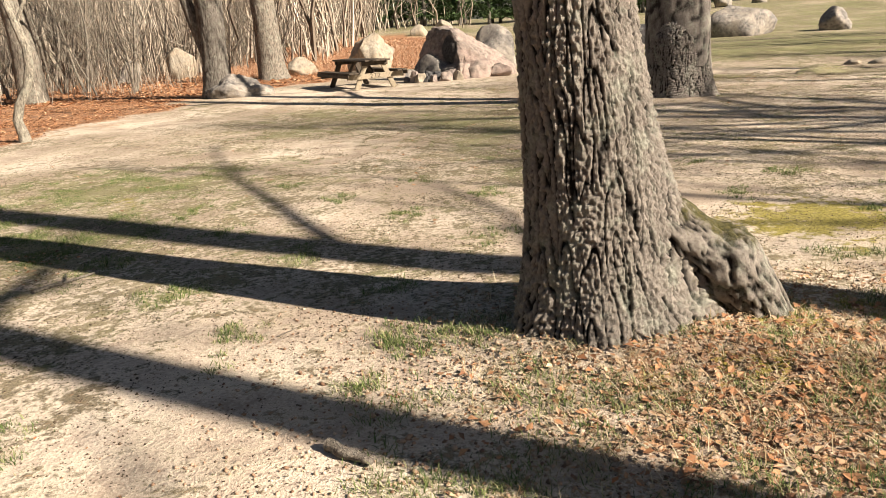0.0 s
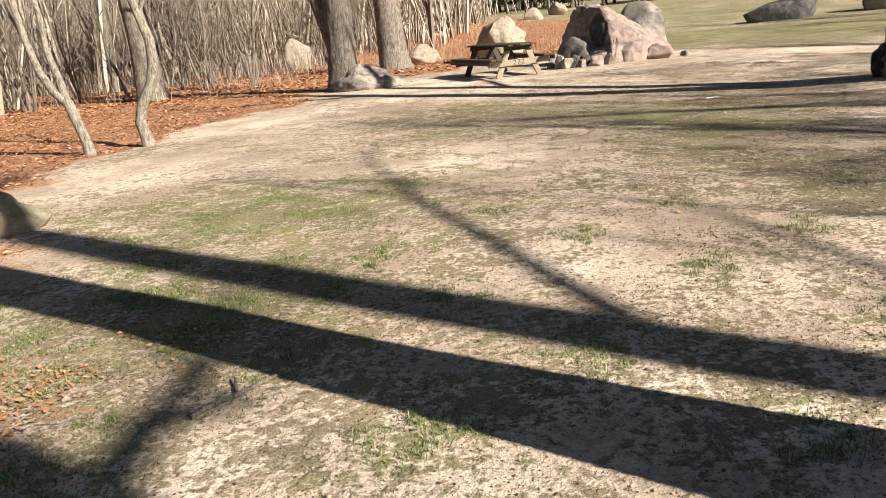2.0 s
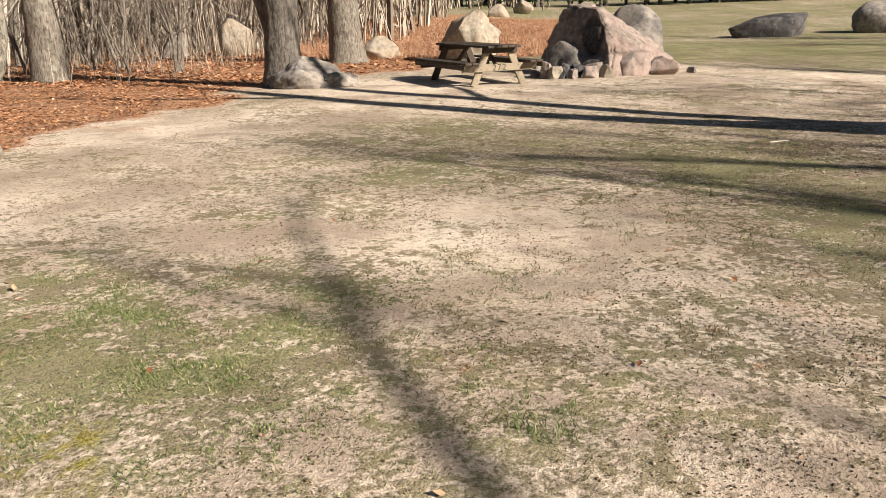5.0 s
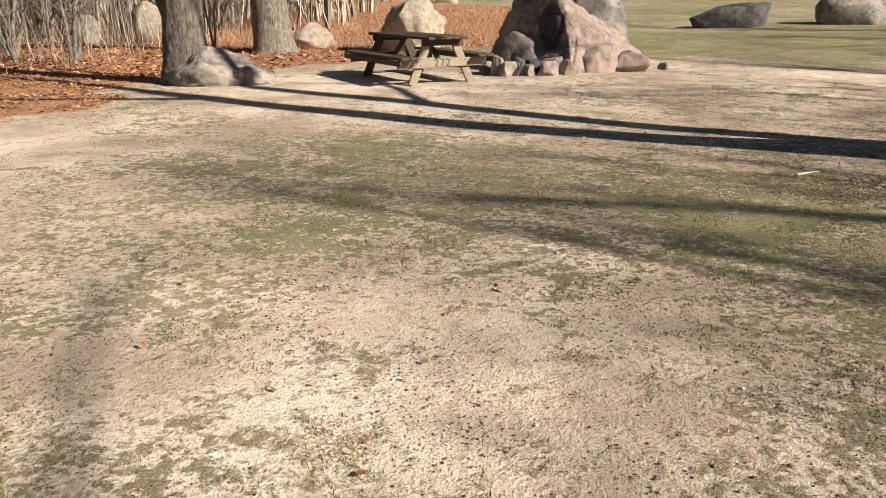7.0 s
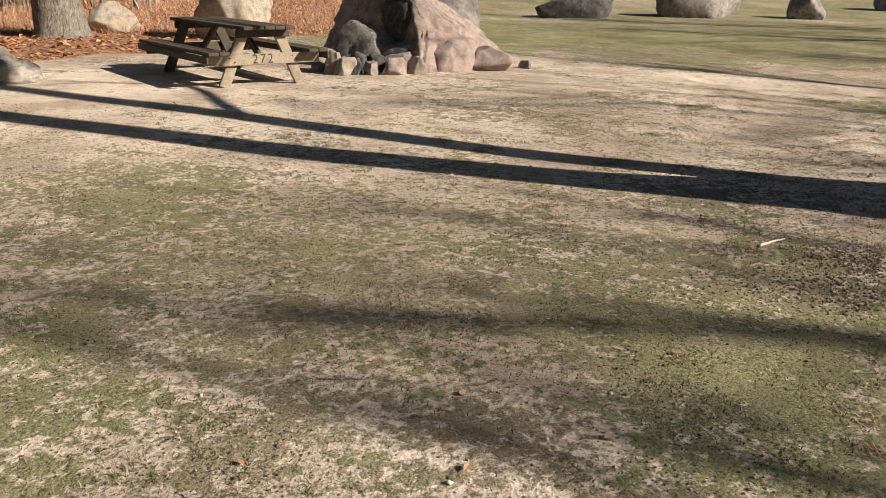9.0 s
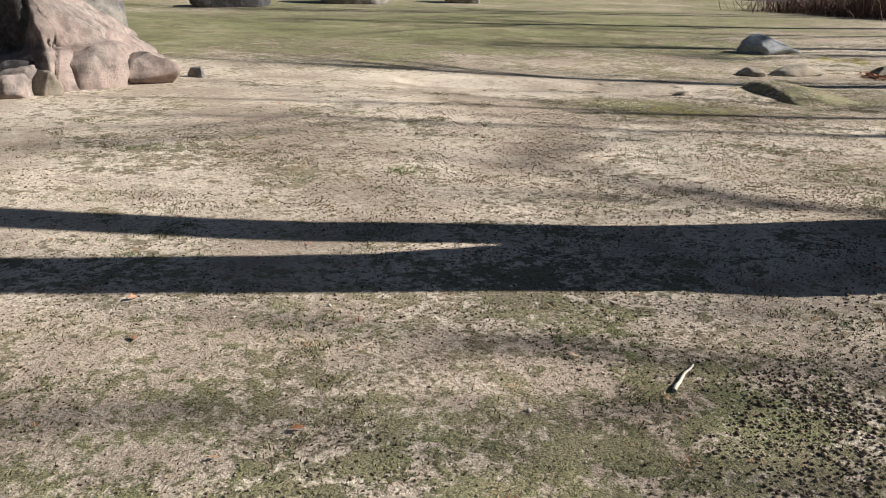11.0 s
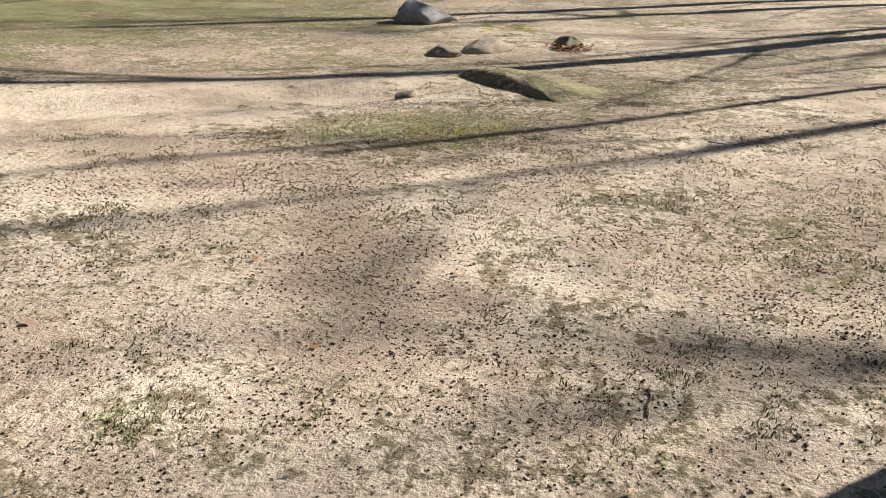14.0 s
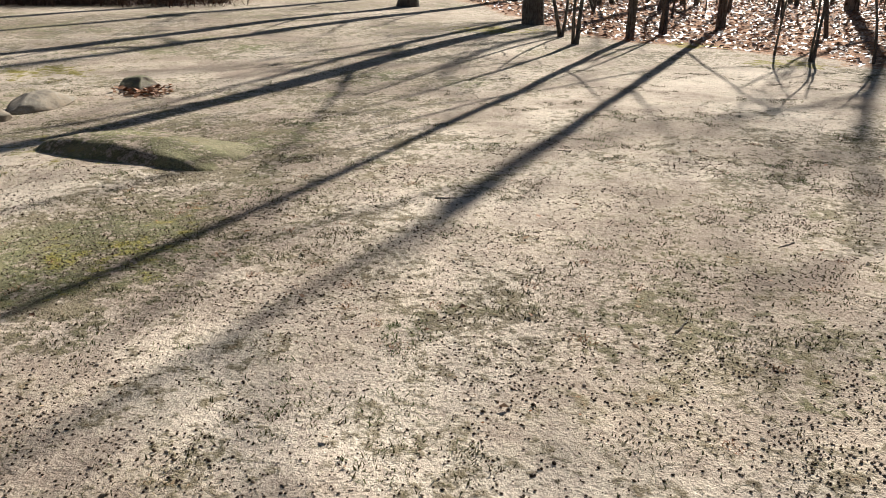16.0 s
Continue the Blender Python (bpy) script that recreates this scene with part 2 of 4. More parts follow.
# darker copy of the fallen leaves: the eastern wood's shade is in the colour
M_LEAFDARK = island_material("shade_darkened_oak_leaves", (0.0, (0.10, 0.04, 0.025)), (0.5, (0.25, 0.11, 0.06)), (1.0, (0.48, 0.32, 0.22)), rough=0.42, spec=0.5)
M_BRUSH = island_material("dry_brush", (0.0, (0.20, 0.09, 0.05)), (0.4, (0.48, 0.24, 0.13)), (0.75, (0.62, 0.38, 0.23)), (1.0, (0.72, 0.56, 0.40)))
M_REDBRUSH = island_material("dark_red_brush", (0.0, (0.045, 0.024, 0.02)), (0.6, (0.13, 0.07, 0.055)), (1.0, (0.28, 0.19, 0.14)))
M_GRASS = island_material("turf_blades", (0.0, (0.06, 0.07, 0.026)), (0.4, (0.13, 0.13, 0.055)), (0.75, (0.26, 0.22, 0.115)), (1.0, (0.44, 0.36, 0.22)))
M_TUFT = island_material("green_tuft_blades", (0.0, (0.055, 0.09, 0.024)), (0.6, (0.15, 0.205, 0.06)), (0.85, (0.30, 0.32, 0.13)), (1.0, (0.52, 0.45, 0.27)))
M_STRAW = island_material("straw_blades", (0.0, (0.34, 0.24, 0.13)), (0.6, (0.52, 0.42, 0.26)), (1.0, (0.64, 0.56, 0.40)))
M_ACORN = island_material("acorns_and_grit", (0.0, (0.07, 0.05, 0.035)), (0.5, (0.17, 0.12, 0.08)), (0.85, (0.34, 0.26, 0.19)), (1.0, (0.5, 0.42, 0.34)), rough=0.7)
M_NUT = island_material("fresh_acorns", (0.0, (0.16, 0.09, 0.055)), (0.4, (0.40, 0.26, 0.17)), (0.8, (0.52, 0.37, 0.26)), (1.0, (0.62, 0.50, 0.38)), rough=0.55)
M_PINE = island_material("pine_needles", (0.0, (0.018, 0.04, 0.014)), (0.6, (0.045, 0.085, 0.03)), (1.0, (0.09, 0.14, 0.05)))
M_STICK = bark_material("dead_stick", (0.10, 0.08, 0.065), (0.32, 0.28, 0.23), 0.4, 0.0, 3.0)
M_BONE = Mat("peeled_twig", 0.7).colour((0.62, 0.56, 0.46)).m
gg = Mat("asphalt", 0.9)
M_ROAD = gg.colour(gg.ramp(gg.noise(30, 4), (0.3, (0.045, 0.045, 0.048)), (0.7, (0.085, 0.085, 0.09)))).m
gg = Mat("navy_siding", 0.6)
M_NAVY = gg.colour(gg.ramp(gg.noise(2, 4), (0.3, (0.012, 0.018, 0.045)), (0.7, (0.022, 0.03, 0.065)))).m
M_NUM = Mat("routed_number", 0.9).colour((0.06, 0.048, 0.035)).m


# ---- terrain ----
def smooth(a, b, v):
    k = np.clip((np.asarray(v, float) - a) / (b - a), 0, 1)
    return k * k * (3 - 2 * k)


def bell(x, y, cx, cy, r):
    return np.exp(-((x - cx) ** 2 + (y - cy) ** 2) / (r * r))


def waves(x, y, s, seed=0.0):
    """Smooth unevenness between about -1 and 1, of a size near s metres."""
    a = np.sin(x / s * 2.1 + seed) * np.cos(y / s * 1.7 - seed * 1.3)
    b = np.sin((x * 0.8 + y * 0.6) / s * 3.3 + seed * 2.1) * np.cos((y * 0.8 - x * 0.6) / s * 2.9 + 1.7 * seed)
    return 0.6 * a + 0.4 * b


def gully(x, y):
    """Distance from the washed-out sandy rill east of the fireplace."""
    ax, ay, bx, by = 5.4, 22.9, 8.6, 20.75
    k = np.clip(((x - ax) * (bx - ax) + (y - ay) * (by - ay)) / ((bx - ax) ** 2 + (by - ay) ** 2), 0, 1)
    return np.hypot(x - ax - k * (bx - ax), y - ay - k * (by - ay)) + 0.12 * np.sin(x * 3.1)


def height(x, y):
    x, y = np.asarray(x, float), np.asarray(y, float)
    z = -0.1 + 0.012 * waves(x, y, 1.6) + 0.02 * waves(x, y, 5, 2.0)
    z = z - 0.13 * bell(x, y, 12, 22, 6) + 0.10 * bell(x, y, 4.45, 14.95, 1.7) + 0.10 * bell(x, y, 0.95, 4.1, 0.9)
    z = z - 0.11 * np.exp(-(gully(x, y) / 0.33) ** 2)
    z = z + 0.065 * smooth(17, 22, y) * smooth(9, 4, x)
    z = z + 1.15 * smooth(40, 82, y) * smooth(-25, -2, x) + 0.9 * smooth(60, 140, y + 0.4 * x) + 0.05 * waves(x, y, 9, 4.0) * smooth(26, 45, y)
    z = z + 0.35 * smooth(30, 48, y) * smooth(6, -3, x) * smooth(-14, -7, x)
    return z


def high(x, y):
    return float(height(x, y))


def wood_edge(y):
    """Where the leaf litter of the western wood begins."""
    return np.interp(y, [-20, 4, 9.5, 14.5, 18.2, 20.0, 23.5, 25.5, 27, 31, 60], [-9.5, -8.6, -8.0, -8.2, -7.4, -6.7, -6.6, -5.6, -3.6, -2.5, -1.0])


def masks(x, y):
    n1, n2 = waves(x, y, 0.9, 1.0), waves(x, y, 2.6, 3.0)
    leaf = smooth(1.0, -0.9, x - wood_edge(y) + 0.8 * n1) * smooth(66, 60, y)
    leaf = np.maximum(leaf, smooth(-0.6, 0.6, y - 31.5 + 0.7 * n2) * smooth(2.2, 1.0, x - 0.06 * (y - 31) + 0.5 * n1) * smooth(62, 56, y))
    east = smooth(-0.7, 0.7, (x - 15.0) * 0.53 - (y - 11.2) * 0.848 + 0.6 * n1 - 0.4) * smooth(13.6, 12.4, y + 0.5 * n1)
    leaf = np.maximum(leaf, east * smooth(37, 35, x))
    leaf = np.maximum(leaf, 0.78 * bell(x, y, 1.7, 3.1, 1.15))
    leaf = np.maximum(leaf, np.maximum(0.62 * bell(x, y, -5.9, 8.6, 0.7), 0.5 * bell(x, y, -4.0, 5.6, 0.8)))
    grass = 0.41 + 0.18 * n2 + 0.12 * n1
    for cx, cy, r, a in ((-2.6, 9.4, 1.6, 0.2), (-4.3, 9.6, 1.2, 0.27), (-3.5, 6.7, 1.2, 0.25), (-2.5, 16, 2.5, 0.12), (-0.5, 15, 1.6, 0.12), (6.6, 19.9, 1.1, 0.55), (11, 31, 6, 0.45), (4, 33, 5, 0.35), (17, 30, 6, 0.3),
                         (0.4, 11.6, 1.4, 0.15), (2.0, 18.2, 1.7, -0.05), (-6.4, 17.5, 1.5, -0.6), (-6.6, 12.3, 1.5, -0.4), (7.5, 16.0, 2.5, -0.14), (-3, 22.4, 2.5, -0.45), (3, 21.5, 3, -0.1), (-0.9, 3.2, 1.2, -0.2), (12, 13.5, 2, -0.5), (3.5, 18.5, 3.0, -0.1), (6.0, 16.8, 2.5, -0.1), (0.5, 20.5, 2.5, -0.05), (0.9, 13.3, 1.5, 0.22), (-1.6, 11.8, 1.1, -0.4), (0.6, 14.6, 1.3, 0.2), (4.5, 13.2, 1.5, -0.1), (1.6, 15.5, 0.9, 0.1), (-3.2, 13.2, 1.5, 0.1), (5.2, 16.9, 1.3, 0.2), (2.6, 14.2, 1.2, 0.12)):
        grass = grass + a * bell(x, y, cx, cy, r)
    grass = grass - 0.8 * np.exp(-((gully(x, y) - 0.3) / 0.7) ** 2)
    grass = grass + 0.26 * smooth(26, 31, y) + 0.1 * smooth(38, 44, y) + 0.16 * waves(x, y, 3.5, 6.0) * smooth(24, 30, y)
    moss = np.zeros_like(grass)
    for cx, cy, r, a in ((2.9, 6.0, 0.85, 0.9), (1.75, 4.0, 0.35, 0.8), (2.3, 4.1, 0.35, 0.7), (0.75, 3.75, 0.25, 0.6), (14.6, 22.3, 1.1, 0.6), (16.8, 11.6, 0.9, 0.7), (14.2, 11.2, 1.0, 0.6), (20.5, 14.5, 1.3, 0.7), (-3.4, 8.6, 0.6, 0.5), (6.6, 19.6, 0.7, 0.5), (9.5, 20.5, 1.2, 0.4), (1.35, 3.35, 0.3, 0.75), (0.95, 3.2, 0.22, 0.6)):
        moss = np.maximum(moss, a * bell(x, y, cx, cy, r))
    return np.clip(grass, 0, 1), np.clip(leaf, 0, 1), np.clip(moss, 0, 1)


def mesh_of(name, verts, faces, material=None, smooth_faces=False):
    me = bpy.data.meshes.new(name)
    me.from_pydata(verts, [], faces)
    if material:
        me.materials.append(material)
    if smooth_faces:
        me.polygons.foreach_set("use_smooth", [True] * len(me.polygons))
    me.update()
    return me


def child(name, mesh, parent, label=""):
    ob = new(name, mesh)
    ob.parent = parent
    return tagged(ob, label) if label else ob


def spaced(a, b, step, reach):
    inner = list(np.arange(a, b + 1e-6, step))
    low, high_, d = [], [], step
    lo, hi = a, b
    while hi < reach:
        d *= 1.16
        lo, hi = lo - d, hi + d
        low.insert(0, lo), high_.append(hi)
    return np.array(low + inner + high_)


gx, gy = spaced(-10, 18, 0.14, 1500), spaced(1, 27, 0.14, 1500)
GX, GY = np.meshgrid(gx, gy)
GZ = height(GX, GY)
nx, ny = len(gx), len(gy)
idx = np.arange(nx * ny).reshape(ny, nx)
quads = np.stack([idx[:-1, :-1], idx[:-1, 1:], idx[1:, 1:], idx[1:, :-1]], -1).reshape(-1, 4)
me = mesh_of("ground", np.stack([GX, GY, GZ], -1).reshape(-1, 3).tolist(), quads.tolist(), M_GROUND, True)
for key, arr in zip(("grass", "leaf", "moss"), masks(GX, GY)):
    me.attributes.new(key, "FLOAT", "POINT").data.foreach_set("value", arr.reshape(-1))
tagged(new("ground", me), "sandy picnic ground with sparse dull turf and leaf litter", "ground", kind="structure")


# ---- makers ----
def tube(V, F, pts, radii, sides=6, twist=0.0):
    """Adds a tapered tube along pts to the lists V and F."""
    base, up = len(V), Vector((0.3, 0.2, 1)).normalized()
    n = len(pts)
    for i, p in enumerate(pts):
        d = (Vector(pts[min(i + 1, n - 1)]) - Vector(pts[max(i - 1, 0)])).normalized()
        a = d.cross(Vector((1, 0.13, 0)) if abs(d.z) > 0.5 else up).normalized()
        b = d.cross(a)
        for s in range(sides):
            k = 2 * math.pi * s / sides + twist
            V.append(tuple(Vector(p) + radii[i] * (math.cos(k) * a + math.sin(k) * b)))
    for i in range(n - 1):
        for s in range(sides):
            F.append((base + i * sides + s, base + i * sides + (s + 1) % sides, base + (i + 1) * sides + (s + 1) % sides, base + (i + 1) * sides + s))
    F.append(tuple(base + (n - 1) * sides + s for s in range(sides)))


def limb(V, F, rng, start, way, length, r0, depth, sides=6, wobble=0.12, rise=0.15, forks=4):
    """A bare limb that bends, tapers and forks into twigs."""
    n = 6
    pts, p, d = [Vector(start)], Vector(start), Vector(way).normalized()
    for i in range(n):
        d = (d + Vector((rng.uniform(-1, 1), rng.uniform(-1, 1), rng.uniform(-1, 1))) * wobble + Vector((0, 0, rise * 0.25))).normalized()
        p = p + d * (length / n)
        pts.append(p.copy())
    tube(V, F, pts, [max(r0 * (1 - 0.78 * i / n), 0.003) for i in range(n + 1)], sides)
    if depth <= 0:
        return
    for i in range(forks):
        k = rng.uniform(0.25, 0.98)
        j = min(int(k * n), n - 1)
        q = pts[j].lerp(pts[j + 1], k * n - j)
        a = (pts[j + 1] - pts[j]).normalized()
        side = Vector((rng.uniform(-1, 1), rng.uniform(-1, 1), rng.uniform(-0.4, 0.8))).normalized()
        limb(V, F, rng, q, a * 0.8 + side * 0.8, length * rng.uniform(0.38, 0.62), r0 * (1 - 0.78 * k) * 0.62, depth - 1, max(3, sides - 2), wobble * 1.2, rise, forks)


def bark_trunk(name, path, radii, lobes, sides, rows, material, depth=0.03, moss_side=None, seed=0, grain=(6.0, 1.5)):
    """A trunk with flared roots and furrowed bark. lobes: (angle, reach, height, width) of the root flares."""
    V, F, moss, crest = [], [], [], []
    zs = [r[2] for r in path]
    top = zs[-1]
    levels = [zs[0] + (top - zs[0]) * (i / rows) ** 1.15 for i in range(rows + 1)]
    for z in levels:
        cx, cy = np.interp(z, zs, [p[0] for p in path]), np.interp(z, zs, [p[1] for p in path])
        r = np.interp(z, zs, radii)
        for s in range(sides):
            a = 2 * math.pi * s / sides
            out = r
            for la, reach, lh, lw in lobes:
                da = (a - radians(la) + math.pi) % (2 * math.pi) - math.pi
                out += reach * math.exp(-(da / radians(lw)) ** 2) * math.exp(-(max(z - zs[0], 0) / lh) ** 1.5)
            u = Vector((math.cos(a) * r * grain[0], math.sin(a) * r * grain[0], z * grain[1] + seed))
            w = noise.noise_vector(u * 0.8) * 0.35
            q = Vector((math.cos(a) * r, math.sin(a) * r, z))
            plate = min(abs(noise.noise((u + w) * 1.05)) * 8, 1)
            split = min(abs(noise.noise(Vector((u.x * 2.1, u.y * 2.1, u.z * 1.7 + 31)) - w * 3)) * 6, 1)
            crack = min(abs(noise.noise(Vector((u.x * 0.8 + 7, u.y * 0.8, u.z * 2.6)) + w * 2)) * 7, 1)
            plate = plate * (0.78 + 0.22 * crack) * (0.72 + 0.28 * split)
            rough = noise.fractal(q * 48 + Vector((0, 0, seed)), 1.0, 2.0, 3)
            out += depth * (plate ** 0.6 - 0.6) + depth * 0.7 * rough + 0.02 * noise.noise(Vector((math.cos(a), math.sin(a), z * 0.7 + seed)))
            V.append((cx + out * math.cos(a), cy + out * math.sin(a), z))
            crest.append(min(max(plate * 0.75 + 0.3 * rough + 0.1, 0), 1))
            k = 0.0
            if moss_side is not None:
                da = (a - radians(moss_side) + math.pi) % (2 * math.pi) - math.pi
                k = math.exp(-(da / 0.75) ** 2) * math.exp(-(max(z - zs[0] - 0.15, 0) / 0.55) ** 2)
                k = max(0.6 * k, 0.42 * math.exp(-(max(z - zs[0], 0) / 0.25) ** 2))
            moss.append(k)
    for i in range(rows):
        for s in range(sides):
            F.append((i * sides + s, i * sides + (s + 1) % sides, (i + 1) * sides + (s + 1) % sides, (i + 1) * sides + s))
    F.append(tuple(rows * sides + s for s in range(sides)))
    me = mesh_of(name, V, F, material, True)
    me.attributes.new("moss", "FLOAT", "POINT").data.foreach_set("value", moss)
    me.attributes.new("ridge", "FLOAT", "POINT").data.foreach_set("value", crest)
    return me


def big_tree(name, x, y, label, trunk, limbs, material, seed, twig_depth=2, forks=5):
    """A tree from its trunk mesh and main limbs: (start, way, length, radius)."""
    ob = tagged(new(name), label, "tree", "oaks on the picnic ground")
    ob.location = (x, y, high(x, y))
    child("trunk", trunk, ob)
    rng = random.Random(seed)
    for start, way, length, r in limbs:
        V, F = [], []
        limb(V, F, rng, start, way, length, r, twig_depth, 9, 0.09, 0.1, forks)
        child("limb", mesh_of("limb", V, F, M_LIMB if material in (M_OAK, M_OAK2) else material, True), ob)
    return ob


def rock_mesh(seed, size, cuts=9, material=None, sub=4, rough=0.05, planes=(), sink=0.36):
    """A boulder: a ball cut by planes, then worn. planes: (direction, distance) besides the random cuts."""
    rng = random.Random(seed)
    bm = bmesh.new()
    bmesh.ops.create_icosphere(bm, subdivisions=sub, radius=1.0)
    cut = [(Vector(d).normalized(), k) for d, k in planes]
    for _ in range(cuts * 2 + 4 if cuts > 2 else cuts):
        cut.append((Vector((rng.gauss(0, 1), rng.gauss(0, 1), rng.gauss(0.15, 0.7))).normalized(), rng.uniform(0.5, 0.8)))
    off = Vector((seed * 3.1, seed * 1.7, seed * 0.9))
    for v in bm.verts:
        p = v.co.copy()
        for d, k in cut:
            over = p.dot(d) - k
            if over > 0:
                p -= d * over * 0.97
        nrm = v.co.normalized()
        p += nrm * (noise.fractal(p * 1.6 + off, 1.0, 2.0, 4) * rough * 1.5 + noise.fractal(p * 7 + off, 1.0, 2.0, 3) * rough * 0.35)
        v.co = p
    lo = min(v.co.z for v in bm.verts)
    hi = max(v.co.z for v in bm.verts)
    wx = max(abs(v.co.x) for v in bm.verts)
    wy = max(abs(v.co.y) for v in bm.verts)
    cutz = lo + (hi - lo) * sink
    for v in bm.verts:
        v.co = Vector((v.co.x / wx * size[0] / 2, v.co.y / wy * size[1] / 2, (v.co.z - cutz) / (hi - cutz) * size[2]))
    me = bpy.data.meshes.new("boulder")
    for f in bm.faces:
        f.smooth = True
    bm.to_mesh(me)
    bm.free()
    if material:
        me.materials.append(material)
    return me


def boulder(name, x, y, size, turn, seed, material, label, cuts=9, sub=4, planes=(), group="", rough=0.05, dz=0.0):
    ob = new(name, rock_mesh(seed, size, cuts, material, sub, rough, planes))
    ob.matrix_world = pose(x, y, high(x, y) + dz, 0, 0, turn)
    return tagged(ob, label, "rock" if "rock" in name or "stone" in name else "boulder", group)


# ---- boulders ----
boulder("boulder", -5.4, 22.92, (1.7, 1.05, 0.62), -8, 3, M_ROCK, "low grey lichened boulder at the foot of a twin-stemmed oak", 1, 5, (((0.6, -0.25, 0.75), 0.45), ((-0.6, -0.3, 0.7), 0.6)), "", 0.1)
boulder("boulder", -4.75, 22.75, (0.95, 0.7, 0.3), 10, 5, M_ROCK, "low rounded grey boulder beside a larger one", 1, 5, (), "", 0.1)
boulder("boulder", -10.7, 36.2, (1.35, 1.0, 1.3), 10, 8, M_ROCKPALE, "upright pale buff boulder at the edge of the wood", 9)
boulder("boulder", -13.2, 37.0, (1.1, 0.9, 0.95), 30, 9, M_ROCK, "grey boulder among thin trunks in the wood", 8)
boulder("boulder", -4.9, 32.2, (1.2, 0.9, 0.7), 0, 12, M_ROCKPALE, "pale boulder behind an oak trunk", 7)
boulder("boulder", -2.05, 30.2, (1.9, 1.5, 1.42), 0, 14, M_ROCKPALE, "large cream and ochre boulder in dry brush", 4, 5, (((-0.45, 0, 1), 0.62), ((-0.8, -0.3, 0.5), 0.6), ((0.8, -0.3, 0.35), 0.65), ((0, -1, 0.15), 0.6)), "", 0.07)
boulder("boulder", 2.15, 28.2, (1.5, 1.4, 1.45), 0, 17, M_ROCK, "rounded grey boulder behind the fireplace rock", 5, 4)
boulder("boulder", 10.3, 42.4, (3.6, 1.7, 0.95), 5, 21, M_ROCKDARK, "long low dark boulder on the lawn", 9, 4, (((-0.5, -0.8, -0.2), 0.5),))
boulder("boulder", 16.4, 43.8, (4.0, 2.3, 1.55), 0, 22, M_ROCK, "big grey boulder with a warm pale face on the lawn", 9, 4)
boulder("boulder", 21.0, 43.2, (2.0, 1.5, 1.2), 40, 23, M_ROCK, "squat grey boulder on the lawn", 9, 4)
boulder("boulder", 30.4, 48.6, (4.0, 2.2, 1.5), 0, 24, M_ROCK, "grey angular boulder on the far lawn", 9, 4)
for bx, by, bs, seed in ((27.5, 79, 2.6, 31), (33, 84, 2.2, 32), (23.5, 82, 1.6, 33), (1.2, 66, 1.9, 34), (-0.7, 61, 1.6, 35)):
    boulder("boulder", bx, by, (bs, bs * 0.7, bs * 0.5), seed * 20, seed, M_ROCKPALE if seed > 33 else M_ROCK, "grey boulder far off on the rising lawn" if seed < 34 else "pale boulder far off by the trees", 8, 3)
boulder("boulder", -6.5, 9.3, (1.3, 0.85, 0.43), 30, 41, M_ROCKMOSS, "moss-spotted grey rock at the path's edge", 10, 5, (((-0.5, -0.4, 0.76), 0.5), ((0.6, -0.6, 0.4), 0.55)), "", 0.05)
def mossy_mound(x, y, long, wide, tall, turn, seed, label):
    """A low hump with one steep flank towards -x and a long gentle one towards +x."""
    V, F, n = [], [], 46
    for i in range(n + 1):
        for j in range(n + 1):
            u, v = 2 * i / n - 1, 2 * j / n - 1
            w = v + 0.14 * noise.noise(Vector((u * 1.5, v * 1.5, seed)))
            rise = smooth(-1.0 + 0.25 * w * w, -0.62 + 0.2 * noise.noise(Vector((seed, w * 2.2, 0))), u) * (1 - smooth(-0.45, 1.0, u) ** 0.85)
            h = float(rise) * max(0.0, 1 - w * w) ** 0.6
            h *= 1 + 0.25 * noise.noise(Vector((u * 2, v * 2.5, seed + 4)))
            px, py = u * wide / 2, v * long / 2
            V.append((px, py, h * tall - 0.05 * max(abs(u), abs(v)) ** 6 + 0.008 * noise.fractal(Vector((px * 9, py * 9, seed)), 1.0, 2.0, 3)))
    for i in range(n):
        for j in range(n):
            b = i * (n + 1) + j
            F.append((b, b + n + 1, b + n + 2, b + 1))
    me = mesh_of("mound", V, F, M_GROUND, True)
    me.attributes.new("grass", "FLOAT", "POINT").data.foreach_set("value", [0.72] * len(V))
    me.attributes.new("moss", "FLOAT", "POINT").data.foreach_set("value", [0.22] * len(V))
    ob = new("mound", me)
    ob.matrix_world = pose(x, y, high(x, y), 0, 0, turn)
    return tagged(ob, label, "mound")


mossy_mound(9.45, 19.8, 2.1, 1.35, 0.135, -36, 2.0, "low mossy hump of earth over buried rock")
boulder("boulder", 14.45, 23.9, (1.45, 0.95, 0.4), -20, 44, M_ROCKBLUE, "pointed blue-grey boulder in the turf", 8, 4, (((0.6, -0.3, 0.7), 0.45), ((-0.7, -0.3, 0.6), 0.5)))
boulder("stone", 13.2, 20.7, (0.75, 0.5, 0.15), 20, 45, M_ROCKMOSS, "flat dark stone with dead leaves against it", 12, 4)
boulder("stone", 11.9, 21.5, (1.15, 0.6, 0.17), -15, 46, M_ROCKPALE, "low brown stone half buried in the ground", 12, 4)
boulder("stone", 11.05, 21.75, (0.5, 0.45, 0.14), 40, 47, M_ROCKPALE, "small brown stone half buried in the ground", 12, 4)
boulder("stone", 8.2, 20.8, (0.34, 0.26, 0.09), 0, 48, M_ROCKPALE, "small pale stone in the grass", 6, 3)

